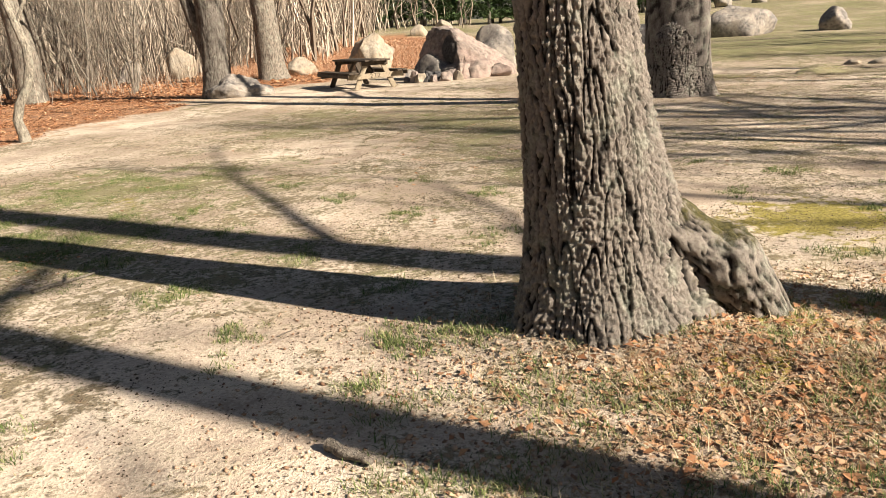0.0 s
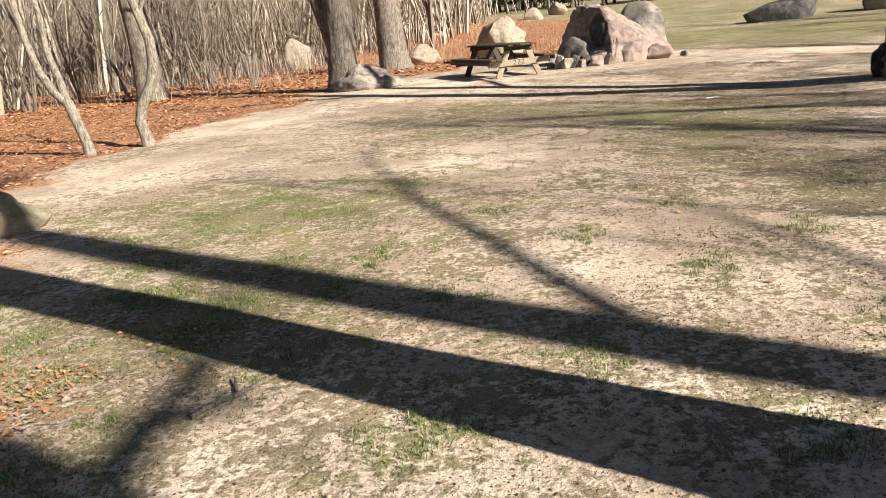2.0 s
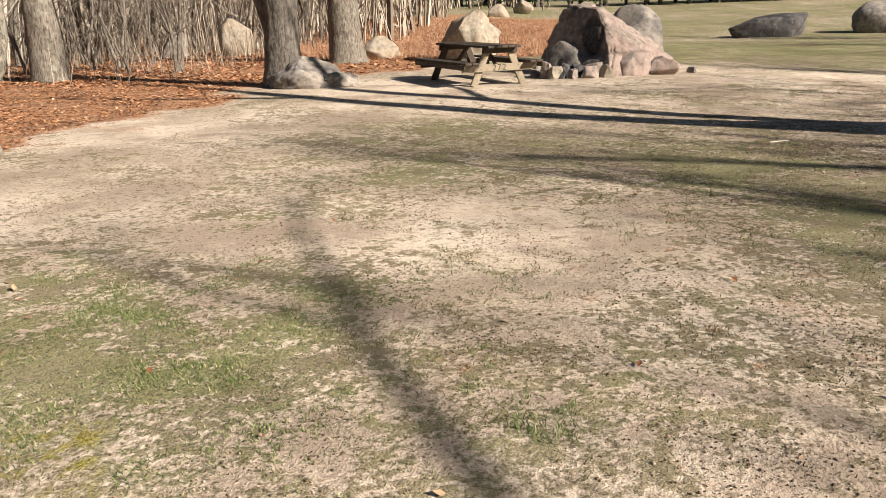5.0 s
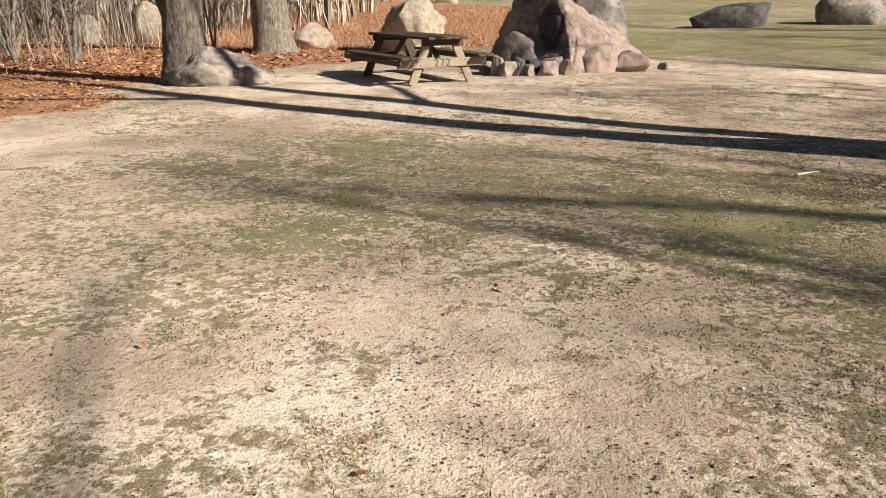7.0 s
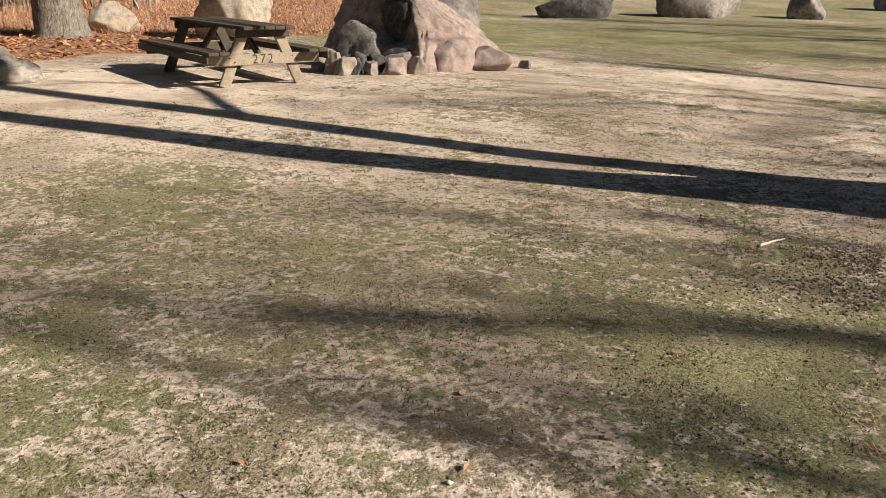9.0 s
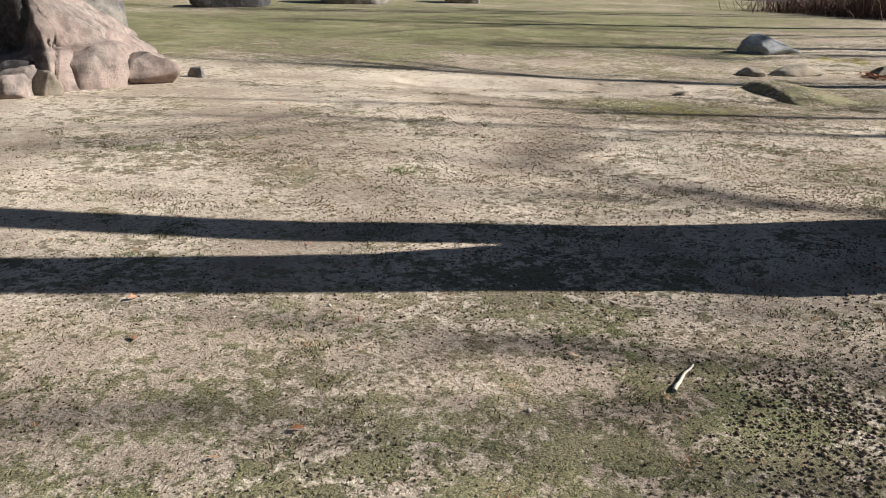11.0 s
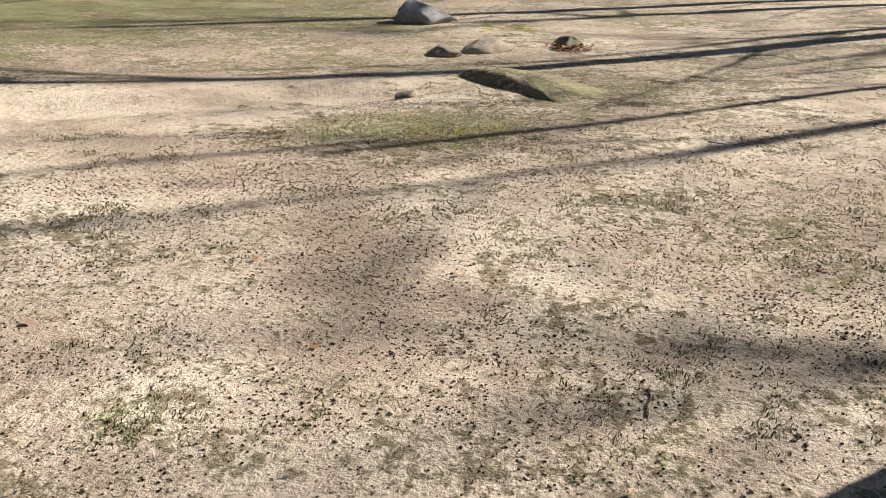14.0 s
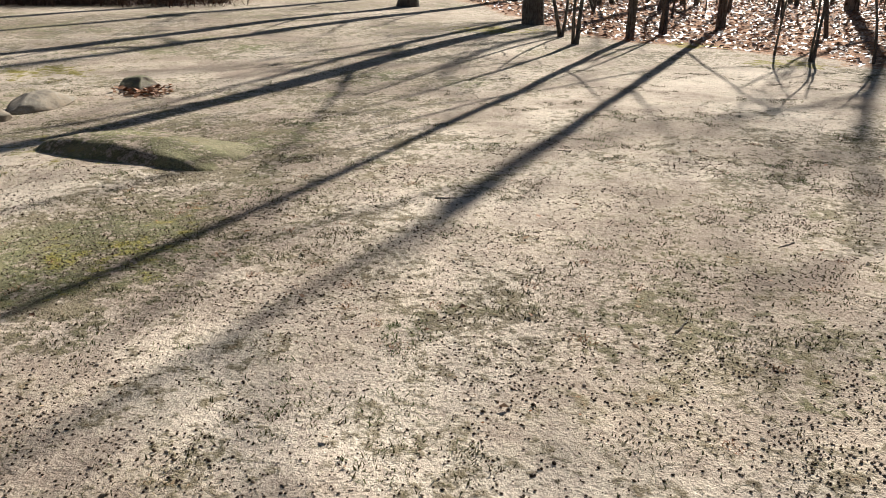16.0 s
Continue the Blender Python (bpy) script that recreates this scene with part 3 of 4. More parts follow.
# fireplace rock: a peaked main mass, ledges at its foot and a ring of loose stones
def clipped_mass(name, half, planes, seed, material, hollow=None, ledge=None, rough=0.045, sub=6):
    """A rock cut by planes (direction, distance in metres), with an optional hollow (centre, radii, depth) and a ledge at some height."""
    bm = bmesh.new()
    bmesh.ops.create_icosphere(bm, subdivisions=sub, radius=1.0)
    cut = [(Vector(d).normalized(), k) for d, k in planes]
    soot = []
    for v in bm.verts:
        n = v.co.normalized()
        p = Vector((n.x * half[0] * 1.25, n.y * half[1] * 1.25, n.z * half[2] * 1.25))
        for _ in range(2):
            for d, k in cut:
                over = p.dot(d) - k
                if over > 0:
                    p -= d * over * 0.97
        dark = 0.0
        if hollow:
            c, r, deep = hollow
            q = Vector(((p.x - c[0]) / r[0], (p.y - c[1]) / r[1], (p.z - c[2]) / r[2]))
            w = max(0.0, 1 - q.length_squared)
            p += Vector((0.25, 1, 0)) * deep * min(1, w * 2.2)
            dark = min(0.8, w * 1.4)
            if -0.7 < p.x + 0.3 * noise.noise(p * 2.2) < 0.0 and p.y < 0.3 and p.z > 0.3:
                dark = max(dark, 0.42)
        if ledge and p.y < 0.3:
            band = (p.z - ledge - 0.05 * math.sin(p.x * 3)) / 0.05
            p -= n * 0.11 * math.exp(-band * band)
            if band < 0:
                p += Vector((n.x, n.y, 0)) * 0.06
        near, cells = noise.voronoi(Vector((p.x * 1.5, p.y * 1.5, p.z * 2.3)) + Vector((seed, 0, 0)))
        p += n * 0.09 * noise.noise(Vector(cells[0]) * 5.7)
        if near[1] - near[0] < 0.09:
            p -= n * 0.055 * (1 - (near[1] - near[0]) / 0.09)
        off = p * 1.7 + Vector((seed, seed * 2, 0))
        p += n * (noise.fractal(off, 1.0, 2.0, 5) * rough + abs(noise.noise(off * 2.1)) * rough * 0.7)
        v.co = p
        soot.append(dark)
    me = bpy.data.meshes.new(name)
    for f in bm.faces:
        f.smooth = True
    bm.to_mesh(me)
    bm.free()
    me.attributes.new("soot", "FLOAT", "POINT").data.foreach_set("value", soot)
    me.materials.append(material)
    return me


fire = tagged(new("fireplace_rock"), "peaked granite outcrop with a soot-dark hollow and warm pale face", "boulder")
fire.location = (0.85, 24.6, high(0.85, 24.6))
child("main_mass", clipped_mass("main_mass", (1.75, 1.15, 1.75), (((-0.93, 0.0, 0.36), 1.3), ((0.58, -0.25, 0.78), 0.99), ((0.05, -0.12, 1), 1.36), ((-0.74, -0.62, 0.26), 0.66), ((0.36, -0.84, 0.4), 0.92), ((0.1, -0.8, 0.6), 1.0), ((0, 1, 0.3), 0.85), ((0.9, -0.3, 0.3), 1.38), ((-0.5, -0.3, 0.8), 1.38)), 3.0, M_FIREROCK, ((-0.3, -0.5, 0.85), (0.28, 0.6, 0.5), 0.04), 0.5), fire)
for x, y, size, turn, seed in ((-0.8, -0.1, (1.35, 0.95, 0.72), 10, 54), (0.5, -0.8, (0.8, 0.5, 0.5), 5, 55), (1.12, -0.6, (0.85, 0.6, 0.38), -12, 56), (-0.2, -0.7, (0.8, 0.4, 0.36), 8, 58), (0.05, -0.62, (0.6, 0.4, 0.5), 25, 59)):
    ob = child("slab", rock_mesh(seed, size, 2 if seed == 54 else 10, M_ROCK if seed == 54 else M_ROCKSOOT if seed == 58 else M_FIREROCK, 4, 0.06, (((-0.8, -0.5, 0.35), 0.35), ((0.1, -0.5, 0.85), 0.7)) if seed == 54 else ()), fire, "soot-darkened slab" if seed == 58 else "")
    ob.location, ob.rotation_euler = (x, y, 0), (0, 0, radians(turn))
for i, (x, y, s, hgt, mt) in enumerate(((0.78, 23.42, 0.36, 0.27, 0), (0.46, 23.4, 0.5, 0.25, 1), (0.1, 23.42, 0.32, 0.2, 1), (-0.16, 23.5, 0.36, 0.24, 2), (-0.3, 23.42, 0.34, 0.26, 0), (-0.46, 23.62, 0.42, 0.34, 1), (0.22, 23.78, 0.55, 0.26, 2), (-0.06, 23.8, 0.45, 0.3, 2), (0.6, 23.7, 0.6, 0.3, 1), (-0.55, 24.0, 0.6, 0.36, 3), (2.75, 24.3, 0.28, 0.13, 3))):
    boulder("stone", x, y, (s, s * 0.8, hgt), i * 47, 60 + i, (M_ROCKPALE, M_ROCKWARM, M_ROCKDARK, M_ROCK)[mt], "loose granite stone in the fireplace ring", 2, 4, (((0.9, 0.2 - 0.1 * (i % 4), 0.3), 0.45), ((-0.7, -0.5, 0.3), 0.42), ((0.2, -1, 0.15 * (i % 3)), 0.45), ((-0.3, 0.9, 0.4), 0.5), ((0.25 - 0.2 * (i % 3), 0.1, 1), 0.42), ((0.6, -0.6, 0.6), 0.52)), group="stones of the fireplace ring", rough=0.07)


# ---- picnic table ----
def plank(size, bevel=0.008):
    bm = bmesh.new()
    bmesh.ops.create_cube(bm, size=1.0, matrix=Matrix.Diagonal((*size, 1)))
    bmesh.ops.bevel(bm, geom=bm.edges[:], offset=bevel, segments=1, affect="EDGES")
    me = bpy.data.meshes.new("plank")
    bm.to_mesh(me)
    bm.free()
    return me


def picnic_table():
    """Long axis along x, its numbered end at -x; feet stand on z = 0."""
    ob = tagged(new("picnic_table"), "weathered dark wooden picnic table with attached benches, numbered 272", "table")
    rng = random.Random(4)

    def board(name, size, at, turn=(0, 0, 0), mat=M_WOOD, label=""):
        me = plank(size)
        me.materials.append(mat)
        b = child(name, me, ob, label)
        b.location, b.rotation_euler = at, [radians(a) for a in turn]
        return b

    for i in range(5):
        board("tabletop_plank", (2.5, 0.138, 0.045), (rng.uniform(-0.006, 0.006), (i - 2) * 0.144, 0.745 + rng.uniform(-0.003, 0.003)))
    for s in (-1, 1):
        for i in range(2):
            board("bench_plank", (2.5, 0.14, 0.045), (0, s * (0.62 + i * 0.148), 0.445))
        board("bench_edge", (2.46, 0.03, 0.09), (0, s * 0.845, 0.375))
    for e in (-1, 1):
        pale = M_WOODPALE if e < 0 else M_WOOD
        for s in (-1, 1):
            board("leg", (0.05, 0.14, 0.79), (e * 0.97, s * 0.385, 0.36), (s * 24, 0, 0), pale)
        cross = board("seat_support", (0.05, 1.62, 0.14), (e * 1.022, 0, 0.345), (0, 0, 0), pale, "bleached crossboard" if e < 0 else "")
        board("top_support", (0.05, 0.74, 0.1), (e * 1.022, 0, 0.67))
        board("brace", (0.8, 0.05, 0.09), (e * 0.62, 0.03 * e, 0.52), (0, e * 33, 0))
        if e < 0:
            for s in (-1, 1):
                for k in (-0.03, 0.035):
                    bm = bmesh.new()
                    bmesh.ops.create_cone(bm, segments=8, radius1=0.012, radius2=0.009, depth=0.012, cap_ends=True)
                    me = bpy.data.meshes.new("bolt")
                    bm.to_mesh(me)
                    bm.free()
                    me.materials.append(M_NUM)
                    b = child("bolt", me, ob)
                    b.location, b.rotation_euler = (-1.05, s * 0.44 + k, 0.345 + k * 0.8), (0, radians(-90), 0)
    txt = bpy.data.curves.new("number", "FONT")
    txt.body, txt.size, txt.extrude, txt.align_x, txt.align_y, txt.space_character = "272", 0.17, 0.002, "CENTER", "CENTER", 1.25
    tmp = bpy.data.objects.new("number_text", txt)
    me = bpy.data.meshes.new_from_object(tmp)
    bpy.data.objects.remove(tmp)
    me.materials.clear()
    me.materials.append(M_NUM)
    b = child("number", me, ob, "routed dark number 272")
    b.matrix_basis = pose(-1.049, 0.02, 0.345, 90, 0, -90)
    return ob


table = picnic_table()
table.matrix_world = pose(-1.92, 23.16, high(-1.92, 23.16), 0, 0, 116.3)


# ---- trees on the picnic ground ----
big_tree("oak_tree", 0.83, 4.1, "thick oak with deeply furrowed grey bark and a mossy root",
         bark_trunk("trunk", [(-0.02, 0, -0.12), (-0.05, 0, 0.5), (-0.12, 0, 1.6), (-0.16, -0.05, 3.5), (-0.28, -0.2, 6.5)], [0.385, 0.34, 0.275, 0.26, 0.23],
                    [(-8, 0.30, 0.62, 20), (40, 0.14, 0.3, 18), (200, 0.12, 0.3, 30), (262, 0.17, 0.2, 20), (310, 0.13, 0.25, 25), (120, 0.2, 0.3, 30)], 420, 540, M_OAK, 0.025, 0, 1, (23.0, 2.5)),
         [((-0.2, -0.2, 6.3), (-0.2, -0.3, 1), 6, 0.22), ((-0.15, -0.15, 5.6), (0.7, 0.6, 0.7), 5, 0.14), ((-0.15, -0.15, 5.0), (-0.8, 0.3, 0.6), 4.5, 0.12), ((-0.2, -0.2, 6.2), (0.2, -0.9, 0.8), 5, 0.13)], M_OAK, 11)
big_tree("oak_tree", 4.45, 14.95, "massive grey oak that forks low above a flared mossy base",
         bark_trunk("trunk", [(0, 0, -0.15), (0, 0, 0.5), (0, 0, 1.0), (0.04, 0.05, 1.3), (0.05, 0.08, 1.5), (0.06, 0.1, 1.75), (0.07, 0.12, 2.1)], [0.57, 0.53, 0.51, 0.44, 0.32, 0.18, 0.05],
                    [(200, 0.08, 0.3, 30), (250, 0.14, 0.3, 25), (320, 0.2, 0.35, 30), (100, 0.07, 0.3, 35), (30, 0.15, 0.3, 30)], 190, 190, M_OAK2, 0.03, None, 7, (13.0, 3.2)),
         [((0.7, 1.12, 6.4), (0.2, 0.35, 1), 5, 0.12), ((0.13, 0.2, 7.1), (0.15, 0.25, 1), 6, 0.15), ((0.55, 0.88, 4.5), (0.4, 0.8, 0.6), 4, 0.08), ((-0.08, -0.1, 6.5), (-0.6, -0.7, 0.8), 5, 0.1)], M_OAK2, 12)


def stem_mesh(path, radii, stretch, sides=40, rows=60, seed=0.0):
    """An upright stem of oval section, longer along the line from east-south-east to west-north-west, with furrowed bark."""
    V, F, crest = [], [], []
    zs = [p[2] for p in path]
    for i in range(rows + 1):
        z = zs[0] + (zs[-1] - zs[0]) * (i / rows) ** 1.4
        cx, cy, r, e = (np.interp(z, zs, col) for col in ([p[0] for p in path], [p[1] for p in path], radii, stretch))
        for k in range(sides):
            a = 2 * math.pi * k / sides
            u = Vector((math.cos(a) * 4, math.sin(a) * 4, z * 2.2 + seed))
            ridge = min(abs(noise.noise(u)) * 6, 1) * (0.75 + 0.25 * min(abs(noise.noise(u * 2.1)) * 5, 1))
            p, q = (r * e + 0.03 * ridge) * math.cos(a), (r + 0.03 * ridge) * math.sin(a)
            V.append((cx + 0.848 * p + 0.53 * q, cy - 0.53 * p + 0.848 * q, z))
            crest.append(ridge * 0.8 + 0.1)
    for i in range(rows):
        for k in range(sides):
            F.append((i * sides + k, i * sides + (k + 1) % sides, (i + 1) * sides + (k + 1) % sides, (i + 1) * sides + k))
    F.append(tuple(rows * sides + k for k in range(sides)))
    me = mesh_of("stem", V, F, M_OAK2, True)
    me.attributes.new("ridge", "FLOAT", "POINT").data.foreach_set("value", crest)
    return me


oak2 = scene.objects["oak_tree.001"]
child("stem", stem_mesh([(0.14, 0.22, 0.5), (0.28, 0.45, 1.8), (0.31, 0.5, 2.4), (0.43, 0.69, 3.4), (0.56, 0.9, 4.65), (0.61, 0.98, 5.2), (0.72, 1.15, 6.6)], [0.3, 0.17, 0.155, 0.15, 0.15, 0.145, 0.13], [1.3, 1.6, 1.5, 1.3, 1.2, 1.1, 1.0], seed=3.0), oak2)
child("stem", stem_mesh([(-0.05, -0.08, 0.5), (-0.05, -0.08, 1.8), (-0.05, -0.08, 4.6), (-0.02, -0.03, 6), (0.13, 0.21, 7.3)], [0.34, 0.26, 0.2, 0.18, 0.16], [1.6, 2.05, 1.7, 1.4, 1.0], seed=9.0), oak2)
burl = child("burl", rock_mesh(71, (0.5, 0.45, 0.62), 3, M_OAK2, 4, 0.09, (), 0.2), oak2, "dark knobbly burl")
burl.location = (-0.42, 0.36, -0.05)


def root_mesh(path, radii, sides=56, rings=70):
    """A knobbly surface root along the path, mossy on top."""
    V, F, moss, crest = [], [], [], []
    ks = np.linspace(0, 1, len(path))
    for i in range(rings + 1):
        k = i / rings
        c = Vector([np.interp(k, ks, [p_[j] for p_ in path]) for j in range(3)])
        r = np.interp(k, ks, radii)
        for j in range(sides):
            a = 2 * math.pi * j / sides
            n = Vector((0.25 * math.sin(a) * k, math.cos(a), math.sin(a)))
            u = Vector((c.x * 12, math.cos(a) * 8, math.sin(a) * 8))
            ridge = min(abs(noise.noise(u * 0.9 + Vector((3, 1, 2)))) * 5, 1)
            lump = noise.fractal(c * 4 + n * 0.7, 1.0, 2.0, 4)
            V.append(tuple(c + n * (r * (1 + 0.22 * lump) + 0.02 * (ridge - 0.6))))
            moss.append(max(0.0, 0.22 + 0.5 * math.sin(a)) * (0.4 + 0.6 * math.sin(math.pi * min(k * 1.2, 1))))
            crest.append(ridge * 0.7 + 0.15)
    for i in range(rings):
        for j in range(sides):
            F.append((i * sides + j, i * sides + (j + 1) % sides, (i + 1) * sides + (j + 1) % sides, (i + 1) * sides + j))
    F.append(tuple(rings * sides + j for j in range(sides)))
    me = mesh_of("root", V, F, M_OAK, True)
    me.attributes.new("moss", "FLOAT", "POINT").data.foreach_set("value", moss)
    me.attributes.new("ridge", "FLOAT", "POINT").data.foreach_set("value", crest)
    return me


child("root", root_mesh([(0.1, 0, 0.62), (0.33, -0.01, 0.40), (0.52, -0.03, 0.27), (0.68, -0.05, 0.19), (0.81, -0.06, 0.06), (0.95, -0.06, -0.14)], [0.17, 0.2, 0.21, 0.21, 0.17, 0.08]), scene.objects["oak_tree"], "mossy buttress root")


def plain_trunk(seed, h, r0, r1, lean=(0, 0), material=M_OAK2, sides=40, rows=46, flare=0.35):
    rng = random.Random(seed)
    lobes = [(rng.uniform(0, 360), r0 * flare * rng.uniform(0.5, 1), 0.4, 30) for _ in range(5)]
    return bark_trunk("trunk", [(0, 0, -0.2), (lean[0] * 0.15, lean[1] * 0.15, h * 0.3), (lean[0], lean[1], h)], [r0, r0 * 0.82, r1], lobes, sides, rows, material, 0.02, None, seed, (6.5, 1.5))


# the darker bark stands in for the shade on this trunk
big_tree("oak_tree", -5.95, 23.35, "twin-stemmed oak behind a grey boulder, bark coloured darker for shade", plain_trunk(21, 3.2, 0.42, 0.36, (0.05, 0), M_DARKBARK, 70, 90),
         [((-0.12, 0, 1.0), (-0.28, 0.05, 1), 7, 0.2), ((0.05, 0, 3.0), (0.1, 0.1, 1), 7, 0.33)], M_DARKBARK, 13)
big_tree("oak_tree", -5.8, 30.8, "stout pale-grey oak with a flared base in dead leaves", plain_trunk(22, 6, 0.52, 0.38, (-0.25, 0), M_PALE, 60, 90),
         [((-0.25, 0, 5.8), (-0.2, 0.1, 1), 7, 0.3), ((-0.2, 0, 5.0), (0.7, -0.3, 0.7), 5, 0.16)], M_PALE, 14)
big_tree("oak_tree", -12.5, 26.3, "pale smooth-barked trunk among thin saplings", plain_trunk(23, 6, 0.44, 0.32, (-0.45, 0.2), M_PALE, 40, 50, 0.2),
         [((-0.45, 0.2, 5.8), (-0.3, 0.1, 1), 7, 0.25)], M_PALE, 15)
big_tree("oak_tree", -31, 46, "dark straight oak trunk deep in the wood", plain_trunk(24, 8, 0.42, 0.3, (0.1, 0.2), M_DARKBARK), [((0.1, 0.2, 7.8), (0, 0.1, 1), 6, 0.26)], M_DARKBARK, 16)
big_tree("oak_tree", -21, 31, "dark oak trunk among thin saplings", plain_trunk(25, 8, 0.26, 0.2, (0.3, 0.2), M_DARKBARK), [((0.3, 0.2, 7.8), (0, 0.1, 1), 6, 0.18)], M_DARKBARK, 17)
big_tree("oak_tree", -17.5, 34, "grey oak trunk among thin saplings", plain_trunk(26, 8, 0.2, 0.16, (-0.3, 0.2), M_PALE), [((-0.3, 0.2, 7.8), (0.2, 0.1, 1), 6, 0.14)], M_PALE, 18)
# oaks outside the walk's view, whose shade crosses the ground
for x, y, hgt, r, seed, limbs in ((10.0, -0.755, 11.0, 0.29, 31, [((0, 0.05, 7.3), (0.42, 0.70, 0.62), 5.6, 0.075), ((0, 0.05, 6.3), (0.5, 0.75, 0.5), 3.0, 0.05), ((0, 0.0, 10.8), (0.05, -0.03, 1), 5, 0.19)]),
                                  (9.0, -2.75, 8.6, 0.24, 32, [((0, 0, 8.4), (0.1, -0.1, 1), 5, 0.17), ((0, 0, 8.1), (0.46, 0.74, 0.6), 1.7, 0.11)]),
                                  (19, -3.5, 7.5, 0.26, 33, None), (24, 0.5, 8, 0.24, 34, None), (24.5, -1.9, 10, 0.2, 35, None), (21, -8.0, 8, 0.28, 36, None), (13.5, -9.5, 8, 0.28, 37, None), (27, -4, 9, 0.28, 38, None), (19.0, 2.9, 10.0, 0.1, 39, [((0, 0, 9.6 - 0.5 * k), (math.cos(k * 2.2), math.sin(k * 2.2), 0.7), 5.0, 0.085) for k in range(8)] + [((0, 0, 9.8), (0, 0, 1), 5, 0.05)]), (18.0, 0.9, 8, 0.18, 40, None), (20.0, 3.5, 10.5, 0.1, 49, [((0, 0, 10.0 - 0.55 * k), (math.cos(k * 2.3 + 1), math.sin(k * 2.3 + 1), 0.8), 4.8, 0.085) for k in range(8)] + [((0, 0, 10.3), (0, 0, 1), 4.5, 0.05)]), (27.5, 1.3, 9, 0.2, 41, None), (30.5, 21.5, 11, 0.26, 42, None), (31.5, 27.0, 11, 0.22, 44, None), (36.5, 25.5, 13, 0.24, 47, None)):
    if limbs is None:
        rng = random.Random(seed)
        limbs = [((0, 0, hgt - 0.3 - k * 1.1), (math.cos(k * 2.4 + seed), math.sin(k * 2.4 + seed), 0.9), 5.5 - 0.4 * k, 0.09) for k in range(4)] + [((0, 0, hgt - 0.2), (0.1, 0, 1), 6, 0.14)]
    big_tree("oak_tree", x, y, "bare grey oak with spreading limbs", plain_trunk(seed, hgt, r, r * 0.75), limbs, M_OAK2, seed, 3, 5)


# ---- eastern wood ----
def sapling_mesh(seed, h, r, stems=1, crook=0.1, twigs=7, mat=None, depth=1):
    rng = random.Random(seed)
    V, F = [], []
    for s in range(stems):
        a = rng.uniform(0, 6.28)
        lean = Vector((math.cos(a), math.sin(a), 0)) * (rng.uniform(0.05, 0.35) if stems > 1 else rng.uniform(0, 0.12))
        p, d = Vector((rng.uniform(-0.1, 0.1) * (stems - 1), rng.uniform(-0.1, 0.1) * (stems - 1), -0.08)), (Vector((0, 0, 1)) + lean).normalized()
        pts, n = [p.copy()], 11
        hh = h * rng.uniform(0.75, 1.0)
        for i in range(n):
            d = (d + Vector((rng.uniform(-1, 1), rng.uniform(-1, 1), 0.4)) * crook).normalized()
            p = p + d * hh / n
            pts.append(p.copy())
        rr = r * rng.uniform(0.7, 1.0)
        rad = [rr * (1.25 if i == 0 else 1 - 0.8 * i / n) for i in range(n + 1)]
        tube(V, F, pts, rad, 7)
        for i in range(twigs):
            k = rng.uniform(0.15, 0.97)
            j = min(int(k * n), n - 1)
            q = pts[j].lerp(pts[j + 1], k * n - j)
            b = rng.uniform(0, 6.28)
            limb(V, F, rng, q, (math.cos(b), math.sin(b), rng.uniform(0.3, 1.3)), hh * rng.uniform(0.12, 0.3), max(rr * (1 - 0.8 * k) * 0.5, 0.006), depth, 4, 0.16, 0.2, 3)
    return mesh_of("sapling", V, F, mat, True)


def stand(name, spots, meshes, label, category, group, rng, lo=0.8, hi=1.2):
    for x, y in spots:
        ob = new(name, rng.choice(meshes))
        k = rng.uniform(lo, hi)
        ob.matrix_world = pose(x, y, high(x, y), rng.uniform(-4, 4), rng.uniform(-4, 4), rng.uniform(0, 360)) @ Matrix.Diagonal((k, k, k, 1))
        tagged(ob, label, category, group)


rng = random.Random(77)
for x, y, hgt, r, seed in ((22.0, 13.3, 8, 0.26, 81), (20.7, 9.14, 9, 0.10, 82), (18.2, 12.27, 8.5, 0.075, 83), (33, 11.1, 9, 0.3, 84), (29, 15.5, 8, 0.28, 85), (36, 14.8, 8, 0.3, 86), (30, 9, 9, 0.15, 87), (33, 5, 9, 0.2, 89)):
    big_tree("oak_tree", x, y, "dark oak trunk standing in leaf litter at the wood's edge", plain_trunk(seed, hgt, r, r * 0.7, (rng.uniform(-0.4, 0.4), rng.uniform(-0.4, 0.4)), M_DARKBARK, 32, 40),
             [((0, 0, hgt - 0.5 - k * 1.3), (math.cos(k * 2.4 + seed), math.sin(k * 2.4 + seed), 1.4), 4.0, min(0.05, r * 0.3)) for k in range(5)] + [((0, 0, hgt - 0.3), (0.1, 0, 1), 6, r * 0.66)], M_DARKBARK, seed, 3, 5)
dark_saplings = [sapling_mesh(200 + i, 5.5, 0.05, 1 + i % 2, 0.1, 9, M_DARKBARK) for i in range(4)]
stand("sapling", [(17.3, 13.7), (18.8, 13.5), (19.2, 11.2), (24.5, 5.5), (18.3, 8.0), (26.0, 6.3), (16.2, 7.4), (25.5, 10.6), (23.8, 9.0), (20.3, 5.2), (27.0, 8.0)], dark_saplings,
      "thin dark sapling in leaf litter at the wood's edge", "sapling", "saplings of the eastern wood", rng, 0.8, 1.15)
stand("sapling", [(15.2, 10.9), (14.43, 10.71), (14.1, 9.85)], dark_saplings, "short thin dark sapling at the edge of the leaf litter", "sapling", "saplings of the eastern wood", rng, 0.5, 0.65)

